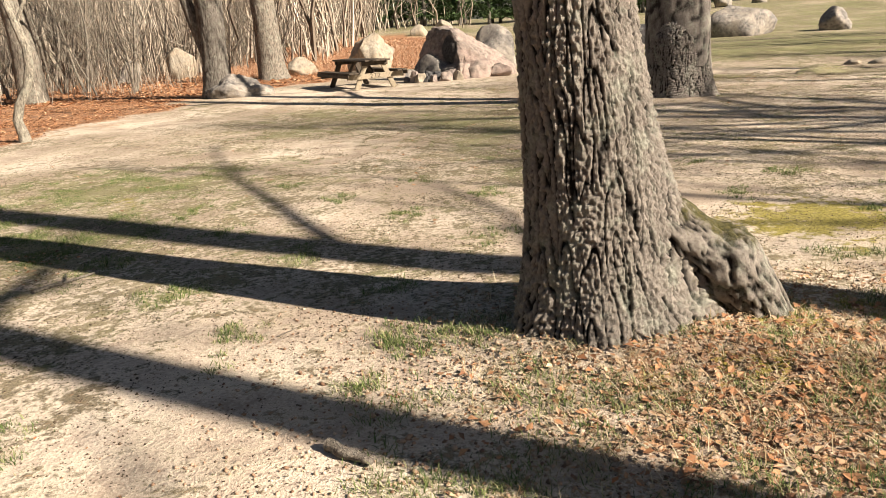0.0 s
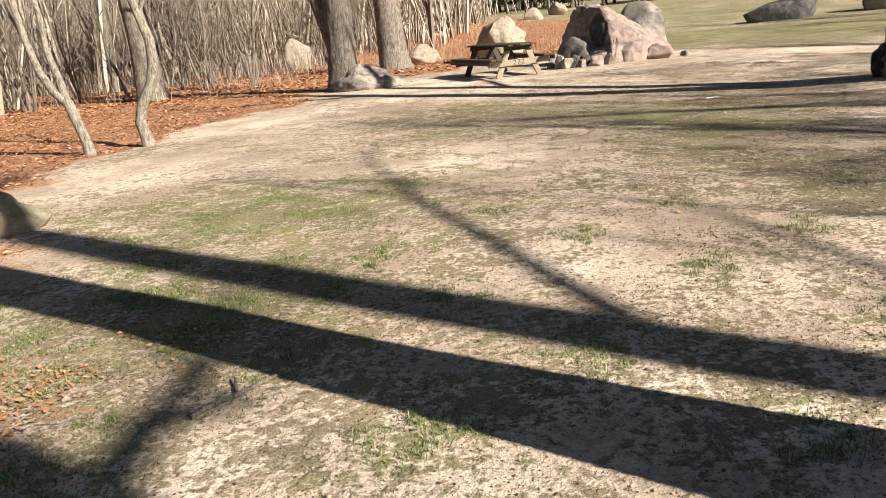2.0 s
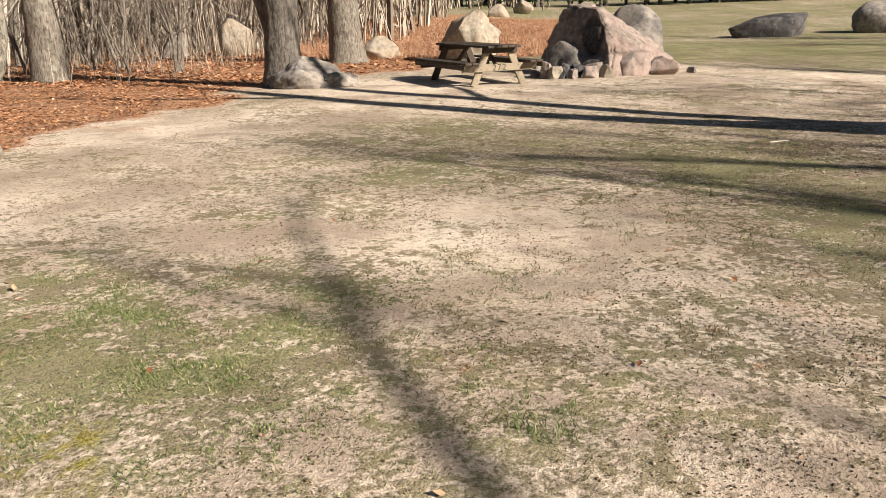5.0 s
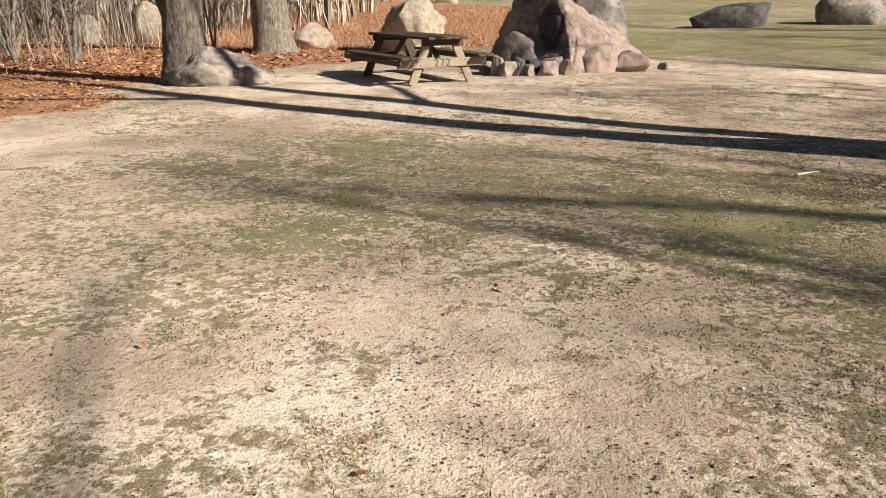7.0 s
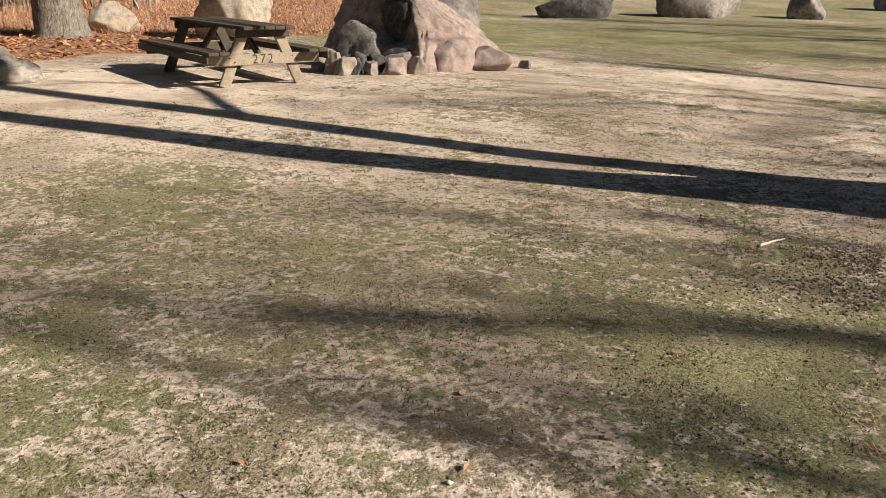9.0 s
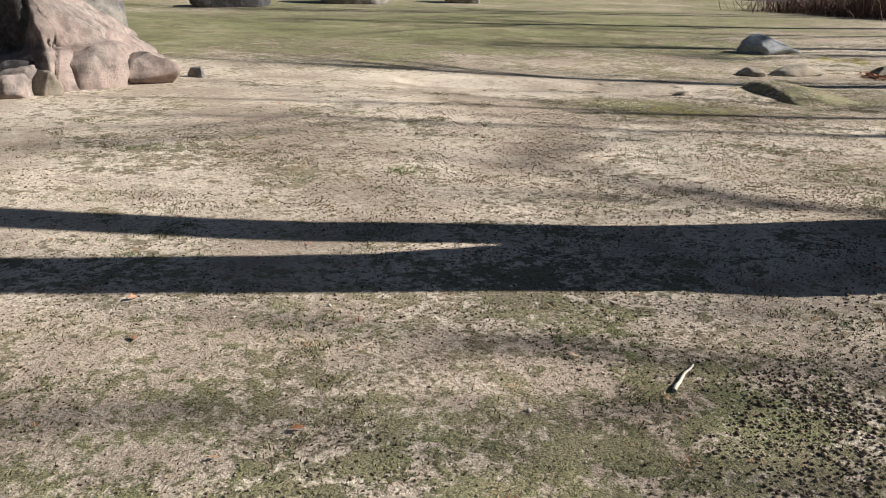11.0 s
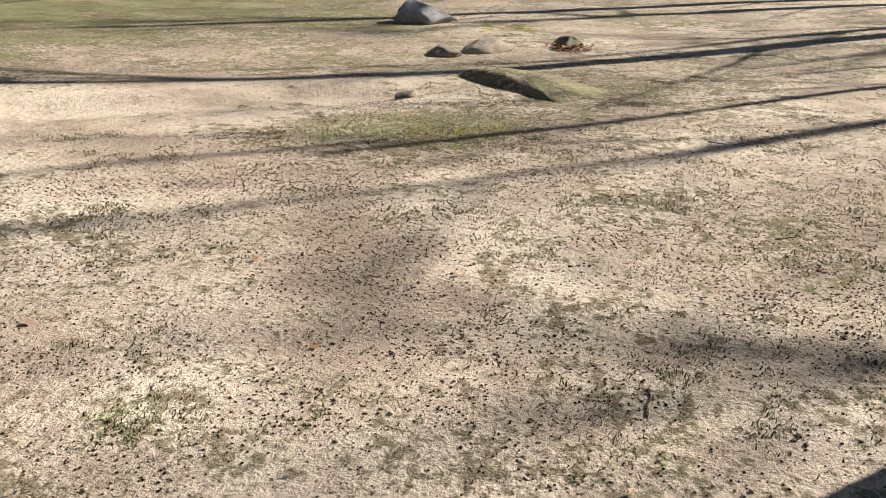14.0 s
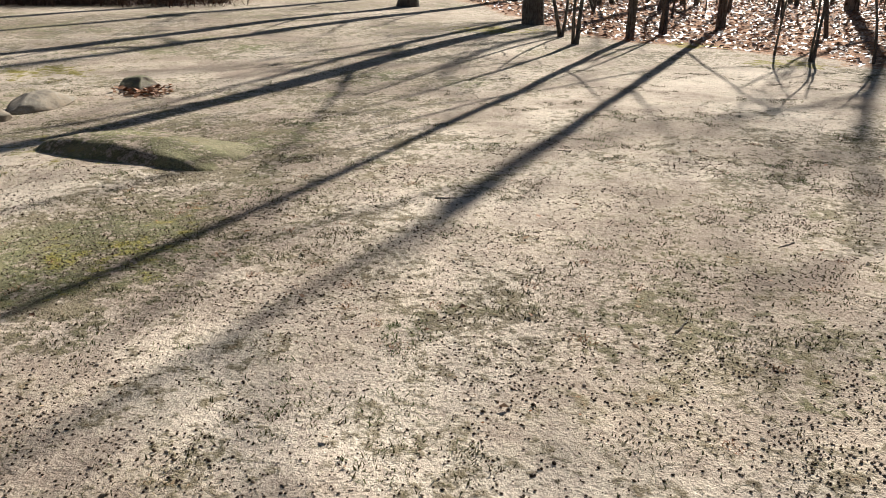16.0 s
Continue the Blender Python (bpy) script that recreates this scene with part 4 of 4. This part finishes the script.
# ---- western wood ----
b1 = tagged(new("crooked_tree"), "small crooked tree with pale lichen-covered bark", "tree", "crooked pale trees by the path")
b1.location = (-7.65, 15.45, high(-7.65, 15.45))
V, F = [], []
tube(V, F, [(0, 0, -0.1), (-0.02, 0, 0.15), (-0.08, 0, 0.4), (0.02, 0, 0.7), (0.22, 0.02, 1.0), (0.33, 0.0, 1.35), (0.34, 0, 1.7), (0.24, 0, 2.1), (0.0, 0.1, 2.8), (-0.2, 0.3, 4.0)], [0.13, 0.1, 0.09, 0.085, 0.085, 0.085, 0.08, 0.075, 0.06, 0.03], 14)
limb(V, F, random.Random(5), (0.24, 0, 2.1), (0.5, 0.1, 1), 2.2, 0.04, 2, 7)
child("trunk", mesh_of("trunk", V, F, M_BIRCH, True), b1)
b2 = tagged(new("crooked_tree"), "forked crooked tree with pale lichen-covered bark", "tree", "crooked pale trees by the path")
b2.location = (-8.45, 15.0, high(-8.45, 15.0))
V, F = [], []
tube(V, F, [(0, 0, -0.1), (-0.03, 0, 0.2), (-0.12, 0, 0.55), (-0.2, 0, 0.85), (-0.4, 0, 1.05), (-0.58, 0, 1.4), (-0.72, 0.05, 1.9), (-0.78, 0.05, 2.4), (-1.0, 0.1, 3.4)], [0.11, 0.085, 0.08, 0.085, 0.065, 0.06, 0.055, 0.05, 0.025], 14)
tube(V, F, [(-0.2, 0, 0.82), (-0.3, 0.05, 1.25), (-0.42, 0.08, 1.7), (-0.42, 0.1, 2.2), (-0.6, 0.2, 3.3)], [0.07, 0.06, 0.05, 0.045, 0.02], 12)
limb(V, F, random.Random(6), (-0.72, 0.05, 1.9), (-0.6, 0.1, 1), 1.8, 0.03, 2, 6)
child("trunk", mesh_of("trunk", V, F, M_BIRCH, True), b2)

rng = random.Random(99)
grey_saplings = [sapling_mesh(300 + i, 6.0, 0.055, 1 + i % 3, 0.17, 16, (M_GREYBARK, M_PALE, M_GREYBARK)[i % 3]) for i in range(9)]
spots = []
while len(spots) < 105:
    x, y = rng.uniform(-30, -7.5), rng.uniform(17, 46)
    if x > float(wood_edge(y)) - 1.2 - 0.10 * (y - 18) or x < -8 - (y - 12) * 0.95 or (abs(x + 10.7 - (36.2 - y) * 0.295) < 1.5 and y < 36.8) or (y < 27.5 and x > -15):
        continue
    if all((x - a) ** 2 + (y - b) ** 2 > 0.6 for a, b in spots):
        spots.append((x, y))
stand("sapling", spots, grey_saplings, "thin bare grey sapling in a dense thicket", "sapling", "saplings of the western wood", rng, 0.6, 1.25)


def far_wood(name, region, count, seed, mat, label, h=(5, 9), twigs=9):
    rng = random.Random(seed)
    V, F = [], []
    for _ in range(count):
        x, y = region(rng)
        z, hh, r = high(x, y), rng.uniform(*h), rng.choice((0.02, 0.025, 0.035, 0.05, 0.09))
        lean = Vector((rng.uniform(-0.22, 0.22), rng.uniform(-0.22, 0.22), 1))
        pts = [Vector((x, y, z - 0.1)) + lean * hh * k + Vector((rng.uniform(-0.35, 0.35), rng.uniform(-0.35, 0.35), 0)) * (k > 0) for k in (0, 0.25, 0.5, 0.75, 1)]
        tube(V, F, pts, [r * 1.2, r, r * 0.8, r * 0.5, r * 0.15], 4)
        for _ in range(twigs):
            k = rng.uniform(0.08, 0.95)
            a = rng.uniform(0, 6.28)
            q = pts[0] + lean * hh * k
            w = Vector((math.cos(a), math.sin(a), rng.uniform(0.2, 1.4))) * rng.uniform(0.5, 1.8)
            tube(V, F, [q, q + w * 0.5 + Vector((0, 0, rng.uniform(-0.1, 0.1))), q + w], [r * 0.35, r * 0.22, 0.006], 3)
    return tagged(new(name, mesh_of(name, V, F, mat)), label, "woods", kind="stuff")


far_wood("thicket", lambda r: (lambda y: (float(wood_edge(y)) - 3 - abs(r.gauss(0, 18)), y))(r.uniform(38, 85)), 950, 5, M_TWIG, "dense grey-brown thicket of bare stems behind the wood's edge")
far_wood("thicket", lambda r: (-17 - abs(r.gauss(0, 22)), r.uniform(15, 52)), 700, 6, M_TWIG, "bare grey-brown stems filling the western wood")
far_wood("thicket", lambda r: (r.uniform(-60, 4), r.uniform(70, 100)), 700, 7, M_TWIG, "pale bare wood in the distance")
far_wood("thicket", lambda r: (r.uniform(25, 35), r.uniform(-22, 9)), 130, 8, M_DARKBARK, "dark bare stems deep in the eastern wood", (4, 9), 4)


# ---- pines ----
def pine_mesh(seed, h):
    rng = random.Random(seed)
    V, F = [], []
    z = h * 0.06
    while z < h:
        reach = (1 - z / h) ** 0.8 * h * 0.24 + 0.25
        for _ in range(6):
            a, l = rng.uniform(0, 6.28), reach * rng.uniform(0.6, 1.1)
            for _ in range(int(9 + 8 * l)):
                k = rng.uniform(0.25, 1.0)
                c = Vector((math.cos(a) * l * k, math.sin(a) * l * k, z + 0.18 * l * k + rng.uniform(-0.15, 0.15))) + Vector((rng.gauss(0, 0.13), rng.gauss(0, 0.13), rng.gauss(0, 0.08))) * (0.6 + l * 0.25)
                u = Vector((math.cos(a) + rng.gauss(0, 0.6), math.sin(a) + rng.gauss(0, 0.6), rng.gauss(0.35, 0.4))).normalized()
                w = u.cross(Vector((rng.gauss(0, 1), rng.gauss(0, 1), rng.gauss(0, 1)))).normalized()
                s = rng.uniform(0.14, 0.3)
                b = len(V)
                V += [tuple(c - u * s * 0.5), tuple(c + w * s * 0.35), tuple(c + u * s), tuple(c - w * s * 0.35)]
                F.append((b, b + 1, b + 2, b + 3))
        z += rng.uniform(0.28, 0.5)
    crown = mesh_of("crown", V, F, M_PINE)
    V, F = [], []
    tube(V, F, [(0, 0, -0.2), (0, 0, h * 0.5), (0, 0, h * 0.97)], [0.2, 0.13, 0.03], 8)
    return mesh_of("trunk", V, F, M_DARKBARK, True), crown


rng = random.Random(123)
pines = []
for i in range(3):
    t_, c_ = pine_mesh(400 + i, 9.0)
    pines.append((t_, c_))
for i in range(30):
    x, y = -3 + 30 * (i % 15) / 14 + rng.uniform(-0.8, 0.8), 79 + (i // 15) * 4 + rng.uniform(-1.5, 1.5) + 0.1 * (i % 15)
    t_, c_ = pines[i % 3]
    ob = tagged(new("pine_tree"), "dark green pine at the top of the lawn", "tree", "pines beyond the lawn")
    child("trunk", t_, ob), child("crown", c_, ob)
    k = rng.uniform(0.7, 1.25)
    ob.matrix_world = pose(x, y, high(x, y), 0, 0, rng.uniform(0, 360)) @ Matrix.Diagonal((k, k, k, 1))


# ---- loose covering ----
def flakes(name, spots, size, mat, label, category, seed, lift=(0.2, 0.9), curl=0.25, rise=0.01):
    """Curled leaves lying about: each is a four-cornered blade folded on its midrib."""
    rng = random.Random(seed)
    V, F = [], []
    for x, y, z in spots:
        s = rng.uniform(*size)
        a, tilt = rng.uniform(0, 6.28), rng.uniform(-1, 1) * rng.uniform(*lift)
        u = Vector((math.cos(a), math.sin(a), math.sin(tilt) * 0.7)).normalized()
        w = Vector((-math.sin(a), math.cos(a), rng.uniform(-0.5, 0.5))).normalized()
        c = Vector((x, y, z + rise + abs(math.sin(tilt)) * s * 0.3))
        up = Vector((0, 0, s * curl * rng.uniform(-0.3, 1)))
        b = len(V)
        V += [tuple(c - u * s * 0.5), tuple(c - u * s * 0.1 + w * s * 0.32 + up), tuple(c + u * s * 0.5 + up * 0.6), tuple(c - u * s * 0.1 - w * s * 0.32 + up)]
        F += [(b, b + 1, b + 2), (b, b + 2, b + 3)]
    return tagged(new(name, mesh_of(name, V, F, mat)), label, category, kind="stuff")


def sample(rng, n, box, weight):
    """n places in the box, kept by a weight between 0 and 1, on the ground."""
    r = np.random.RandomState(rng)
    out = []
    while len(out) < n:
        x, y = r.uniform(box[0], box[1], 20000), r.uniform(box[2], box[3], 20000)
        keep = r.uniform(0, 1, 20000) < weight(x, y)
        out += list(zip(x[keep], y[keep]))
    a = np.array(out[:n])
    return np.column_stack([a, height(a[:, 0], a[:, 1])]).tolist()


def leafy(x, y):
    return smooth(0.35, 0.8, masks(x, y)[1])


flakes("leaf_litter", sample(1, 36000, (-20, -4.5, 7.5, 26), lambda x, y: leafy(x, y) * (0.25 + 0.75 * smooth(-0.4, 0.5, waves(x, y, 0.8, 5)))), (0.03, 0.085), M_LEAF, "orange-brown fallen oak leaves under the western wood", "leaves", 1)
flakes("leaf_litter", sample(2, 22000, (-22, 3, 24, 48), leafy), (0.07, 0.16), M_LEAF, "orange-brown fallen leaves among boulders", "leaves", 2)
flakes("leaf_litter", sample(3, 13000, (13, 36, -4, 14), leafy), (0.09, 0.17), M_LEAFDARK, "glossy red-brown fallen leaves under the eastern wood, coloured darker for shade", "leaves", 3, (0.3, 1.0))
flakes("leaf_litter", sample(4, 2200, (-0.2, 3.4, 1.8, 4.6), lambda x, y: bell(x, y, 1.5, 3.2, 1.1)), (0.018, 0.045), M_DRYLEAF, "dry leaf scraps about the oak's foot", "leaves", 4)
flakes("leaf_litter", sample(7, 1500, (-0.2, 4.0, 1.6, 4.8), lambda x, y: bell(x, y, 1.7, 3.1, 1.1)), (0.025, 0.06), M_LEAF, "curled orange oak leaves at the oak's foot", "leaves", 7)
flakes("leaf_litter", sample(8, 9000, (-5, 12, 2, 21), lambda x, y: 0.15 + 0.85 * smooth(0.0, 0.6, waves(x, y, 0.6, 4.4))), (0.006, 0.02), M_DRYLEAF, "crumbled brown leaf scraps on sandy ground", "leaves", 8, (0.2, 0.9), 0.25, 0.004)
flakes("leaf_litter", sample(9, 700, (-5.2, -2.8, 4.6, 6.8), lambda x, y: bell(x, y, -3.9, 5.6, 0.7) * smooth(-0.4, 0.5, waves(x, y, 0.5, 2.2))), (0.018, 0.042), M_LEAF, "patch of fallen oak leaves on worn turf", "leaves", 9)
flakes("leaf_litter", sample(5, 420, (-7, 6, 3, 22), lambda x, y: 0.2 + 0 * x), (0.02, 0.055), M_DRYLEAF, "single dead leaves scattered on the turf", "leaves", 5)
flakes("leaf_litter", sample(10, 130, (-4, 9, 8, 20), lambda x, y: 0.3 + 0 * x), (0.025, 0.055), M_LEAF, "single orange oak leaves blown across the turf", "leaves", 10)
flakes("leaf_litter", sample(6, 160, (12.3, 13.2, 20.2, 20.9), lambda x, y: bell(x, y, 12.75, 20.5, 0.3)), (0.06, 0.12), M_LEAF, "red-brown leaves drifted against a flat stone", "leaves", 6)


def blades(name, spots, length, mat, label, category, seed, spread=0.05, per=6, wide=0.006, lean=0.7):
    rng = random.Random(seed)
    V, F = [], []
    for x, y, z in spots:
        for _ in range(per):
            a, l = rng.uniform(0, 6.28), rng.uniform(*length)
            p = Vector((x + rng.gauss(0, spread), y + rng.gauss(0, spread), z - 0.005))
            d = Vector((math.cos(a) * rng.uniform(0.1, lean), math.sin(a) * rng.uniform(0.1, lean), 1)).normalized()
            w = Vector((-math.sin(a), math.cos(a), 0)) * wide * rng.uniform(0.6, 1.3)
            m_, e = p + d * l * 0.55, p + d * l + Vector((math.cos(a), math.sin(a), -0.3)) * l * 0.25
            b = len(V)
            V += [tuple(p - w), tuple(p + w), tuple(m_ + w * 0.7), tuple(m_ - w * 0.7), tuple(e)]
            F += [(b, b + 1, b + 2, b + 3), (b + 3, b + 2, b + 4)]
    return tagged(new(name, mesh_of(name, V, F, mat)), label, category, kind="stuff")


def turfy(x, y):
    g, l, m_ = masks(x, y)
    return np.clip(smooth(0.12, 0.75, g + 0.25 * waves(x, y, 0.45, 7.0)) * (1 - l), 0, 1)


blades("grass", sample(11, 24000, (-7.5, 8, 2, 21), lambda x, y: turfy(x, y) * smooth(-0.15, 0.45, waves(x, y, 0.23, 12.0))), (0.007, 0.025), M_GRASS, "short sparse turf on sandy ground", "grass", 11, 0.05, 8, 0.003, 1.8)
blades("grass", sample(12, 620, (-5, 4.0, 2.2, 9), lambda x, y: smooth(0.3, 0.9, waves(x, y, 0.5, 6)) * 0.6), (0.015, 0.055), M_TUFT, "small green grass tufts near the oak", "grass", 12, 0.03, 34, 0.0025, 1.3)
blades("grass", sample(15, 1100, (-6, -1.5, 5, 11.2), lambda x, y: np.maximum(bell(x, y, -3.7, 6.9, 1.1), 0.6 * bell(x, y, -3.7, 9.6, 1.2)) * smooth(-0.2, 0.6, waves(x, y, 0.4, 9))), (0.01, 0.035), M_TUFT, "lush green grass in the oak's shade", "grass", 15, 0.04, 30, 0.0025, 1.4)
blades("grass", sample(17, 4200, (-3, 14, 9, 22), lambda x, y: smooth(-0.1, 0.5, waves(x, y, 0.7, 3.3)) * smooth(-0.2, 0.4, waves(x, y, 0.27, 8.1)) * (1 - masks(x, y)[1])), (0.01, 0.032), M_GRASS, "low olive tufts dotted over bare sand", "grass", 17, 0.028, 20, 0.0028, 1.7)
blades("grass", sample(18, 950, (-0.4, 3.8, 1.6, 4.3), lambda x, y: 0.15 + 0.85 * smooth(0, 0.6, waves(x, y, 0.45, 2))), (0.02, 0.065), M_TUFT, "green grass tufts among leaves at the oak's foot", "grass", 18, 0.035, 26, 0.0022, 1.5)
blades("grass", sample(16, 170, (-2, 9, 9, 20), lambda x, y: 0.5 + 0 * x), (0.012, 0.03), M_BRUSH, "small rusty tufts of dead weed on sand", "grass", 16, 0.025, 40, 0.003, 2.5)
blades("grass", sample(19, 1500, (-2, 11, 9, 21), lambda x, y: smooth(0.1, 0.6, waves(x, y, 0.9, 2.7)) * smooth(-0.1, 0.5, waves(x, y, 0.3, 4.1)) * (1 - masks(x, y)[1])), (0.01, 0.032), M_TUFT, "small green tufts scattered over sandy ground", "grass", 19, 0.026, 18, 0.0024, 1.6)
blades("grass", sample(13, 1000, (0.0, 4.2, 2.2, 4.8), lambda x, y: bell(x, y, 1.7, 3.4, 1.4)), (0.03, 0.10), M_STRAW, "dead straw-coloured grass at the oak's foot", "grass", 13, 0.06, 14, 0.002, 3.0)
blades("grass", sample(14, 14000, (3, 16, 15, 30), lambda x, y: turfy(x, y) * smooth(-0.15, 0.45, waves(x, y, 0.3, 13.0))), (0.006, 0.02), M_GRASS, "short sparse turf beyond the walk", "grass", 14, 0.07, 8, 0.004, 1.8)


def grit(name, spots, size, label, seed, mat=M_ACORN, category="acorns"):
    rng = random.Random(seed)
    V, F = [], []
    for x, y, z in spots:
        s = rng.uniform(*size) * (1.5 if rng.random() < 0.06 else 1)
        a = rng.uniform(0, 6.28)
        u, w = Vector((math.cos(a), math.sin(a), rng.uniform(-0.3, 0.3))) * s * rng.uniform(0.8, 1.5), Vector((-math.sin(a), math.cos(a), 0)) * s
        c, h_ = Vector((x, y, z + s * 0.4)), Vector((0, 0, s * rng.uniform(0.6, 1.0)))
        b = len(V)
        V += [tuple(c + u), tuple(c + w), tuple(c - u), tuple(c - w), tuple(c + h_), tuple(c - h_)]
        F += [(b, b + 1, b + 4), (b + 1, b + 2, b + 4), (b + 2, b + 3, b + 4), (b + 3, b, b + 4), (b + 1, b, b + 5), (b + 2, b + 1, b + 5), (b + 3, b + 2, b + 5), (b, b + 3, b + 5)]
    return tagged(new(name, mesh_of(name, V, F, mat, True)), label, category, kind="stuff")


grit("acorn_litter", sample(21, 75000, (-6, 9, 1.8, 21), lambda x, y: (0.1 + 0.9 * smooth(-0.2, 0.6, waves(x, y, 0.55, 8))) * (1 - masks(x, y)[1])), (0.002, 0.0068), "scattered acorn shells and grit on sandy ground", 21)
grit("acorn_litter", sample(24, 22000, (1.2, 11, 13.5, 21), lambda x, y: (0.25 + 0.75 * smooth(-0.2, 0.6, waves(x, y, 0.8, 5.5))) * (0.25 + 0.75 * smooth(7, 3.5, x)) * smooth(-0.5, 0.3, waves(x, y, 0.22, 1.5))), (0.002, 0.0066), "brown acorn shells scattered across the eastern sand", 24)
grit("acorn_litter", sample(22, 6500, (-1.2, 4.2, 1.4, 4.8), lambda x, y: bell(x, y, 1.2, 3.1, 1.6)), (0.006, 0.012), "pale brown acorns thick about the oak's foot", 22, M_NUT)
grit("acorn_litter", sample(23, 2000, (0.6, 4.2, 13.6, 15.8), lambda x, y: np.clip(bell(x, y, 1.75, 14.85, 0.3) + bell(x, y, 2.75, 14.85, 0.42) + 0.6 * bell(x, y, 1.35, 14.5, 0.35), 0, 1) ** 1.5), (0.0045, 0.009), "heaps of brown acorns on the sand", 23)

grit("pebbles", sample(25, 130, (-2, 9, 10, 20), lambda x, y: 0.5 + 0 * x), (0.005, 0.013), "few pale pebbles on the sand", 25, M_BONE, "pebbles")

# dry brush behind the table, dark brush beyond the turf
blades("brush", sample(31, 5200, (-9, 3.5, 31.5, 58), lambda x, y: smooth(0.4, 0.8, masks(x, y)[1])), (0.08, 0.42), M_BRUSH, "dry orange-brown brush behind the picnic table", "brush", 31, 0.3, 26, 0.005, 3.2)
blades("brush", sample(32, 1800, (28, 37, 21, 35), lambda x, y: bell(x, y, 32.5, 27.5, 4.6)), (0.4, 1.6), M_REDBRUSH, "dark red-brown thicket of brush", "brush", 32, 0.35, 16, 0.012, 1.9)
blades("brush", sample(33, 420, (-26, -8.5, 20, 42), lambda x, y: leafy(x, y) * smooth(24, 28, y)), (0.3, 1.9), M_TWIG, "low bare twigs on the wood's floor", "brush", 33, 0.25, 6, 0.007, 0.8)


# ---- sticks ----
def stick(x, y, turn, length, r, seed, mat=M_STICK, label="dead grey stick lying on the ground", fork=True):
    rng = random.Random(seed)
    V, F = [], []
    n = 6
    pts = [(length * (i / n - 0.5), rng.uniform(-0.03, 0.03) * length, r * 0.8) for i in range(n + 1)]
    tube(V, F, pts, [r * (1 - 0.5 * i / n) for i in range(n + 1)], 7)
    if fork:
        tube(V, F, [pts[3], (pts[3][0] + 0.1 * length, 0.14 * length, r), (pts[3][0] + 0.2 * length, 0.3 * length, r * 1.6)], [r * 0.6, r * 0.5, r * 0.3], 6)
    ob = new("stick", mesh_of("stick", V, F, mat, True))
    ob.matrix_world = pose(x, y, high(x, y), 0, 0, turn)
    return tagged(ob, label, "stick")


stick(-2.7, 5.6, 55, 0.5, 0.016, 1)
stick(-0.42, 2.85, -40, 0.24, 0.03, 2, M_STICK, "short broken piece of rotten branch", False)
stick(1.49, 15.3, 24, 0.25, 0.009, 3, M_BONE, "pale peeled twig lying among acorns", False)
for i, (x, y) in enumerate(((-3.5, 5.4), (-0.9, 4.3), (1.4, 12.6), (2.2, 12.3), (0.5, 12.5), (7.5, 17.6), (5.3, 16.9), (3.3, 17.2), (8.8, 16.4), (6.2, 15.9), (-1.2, 14.0))):
    stick(x, y, i * 53, 0.12 + 0.03 * (i % 4), 0.005, 20 + i, M_STICK, "small dead twig on the sand", False)

# ---- road and shed beyond the eastern wood ----
def strip(name, x0, x1, lift, mat, label):
    V, F = [], []
    for i in range(61):
        y = -70 + i * 2.5
        V += [(x0 + 0.04 * y, y, high(x0, y) + lift), (x1 + 0.04 * y, y, high(x1, y) + lift)]
        if i:
            F.append((2 * i - 2, 2 * i - 1, 2 * i + 1, 2 * i))
    return tagged(new(name, mesh_of(name, V, F, mat)), label, "road", kind="structure")


strip("road", 37, 46.2, 0.04, M_ROAD, "asphalt road beyond the wood")
strip("road_line", 45.7, 45.85, 0.046, M_BONE, "worn pale edge line of the road")
shed = tagged(new("shed"), "long low navy-blue shed beyond the road", "shed")
shed.location = (50.5, 12.5, high(50.5, 12.5))
for nm, size, at, mat in (("wall", (3.0, 22.0, 2.5), (1.5, 0, 1.2), M_NAVY), ("roof", (3.6, 22.6, 0.15), (1.5, 0, 2.52), M_ROAD), ("door", (0.06, 2.2, 2.05), (-0.03, -2.5, 1.0), M_ROAD)):
    me = plank(size, 0.02)
    me.materials.append(mat)
    child(nm, me, shed).location = at
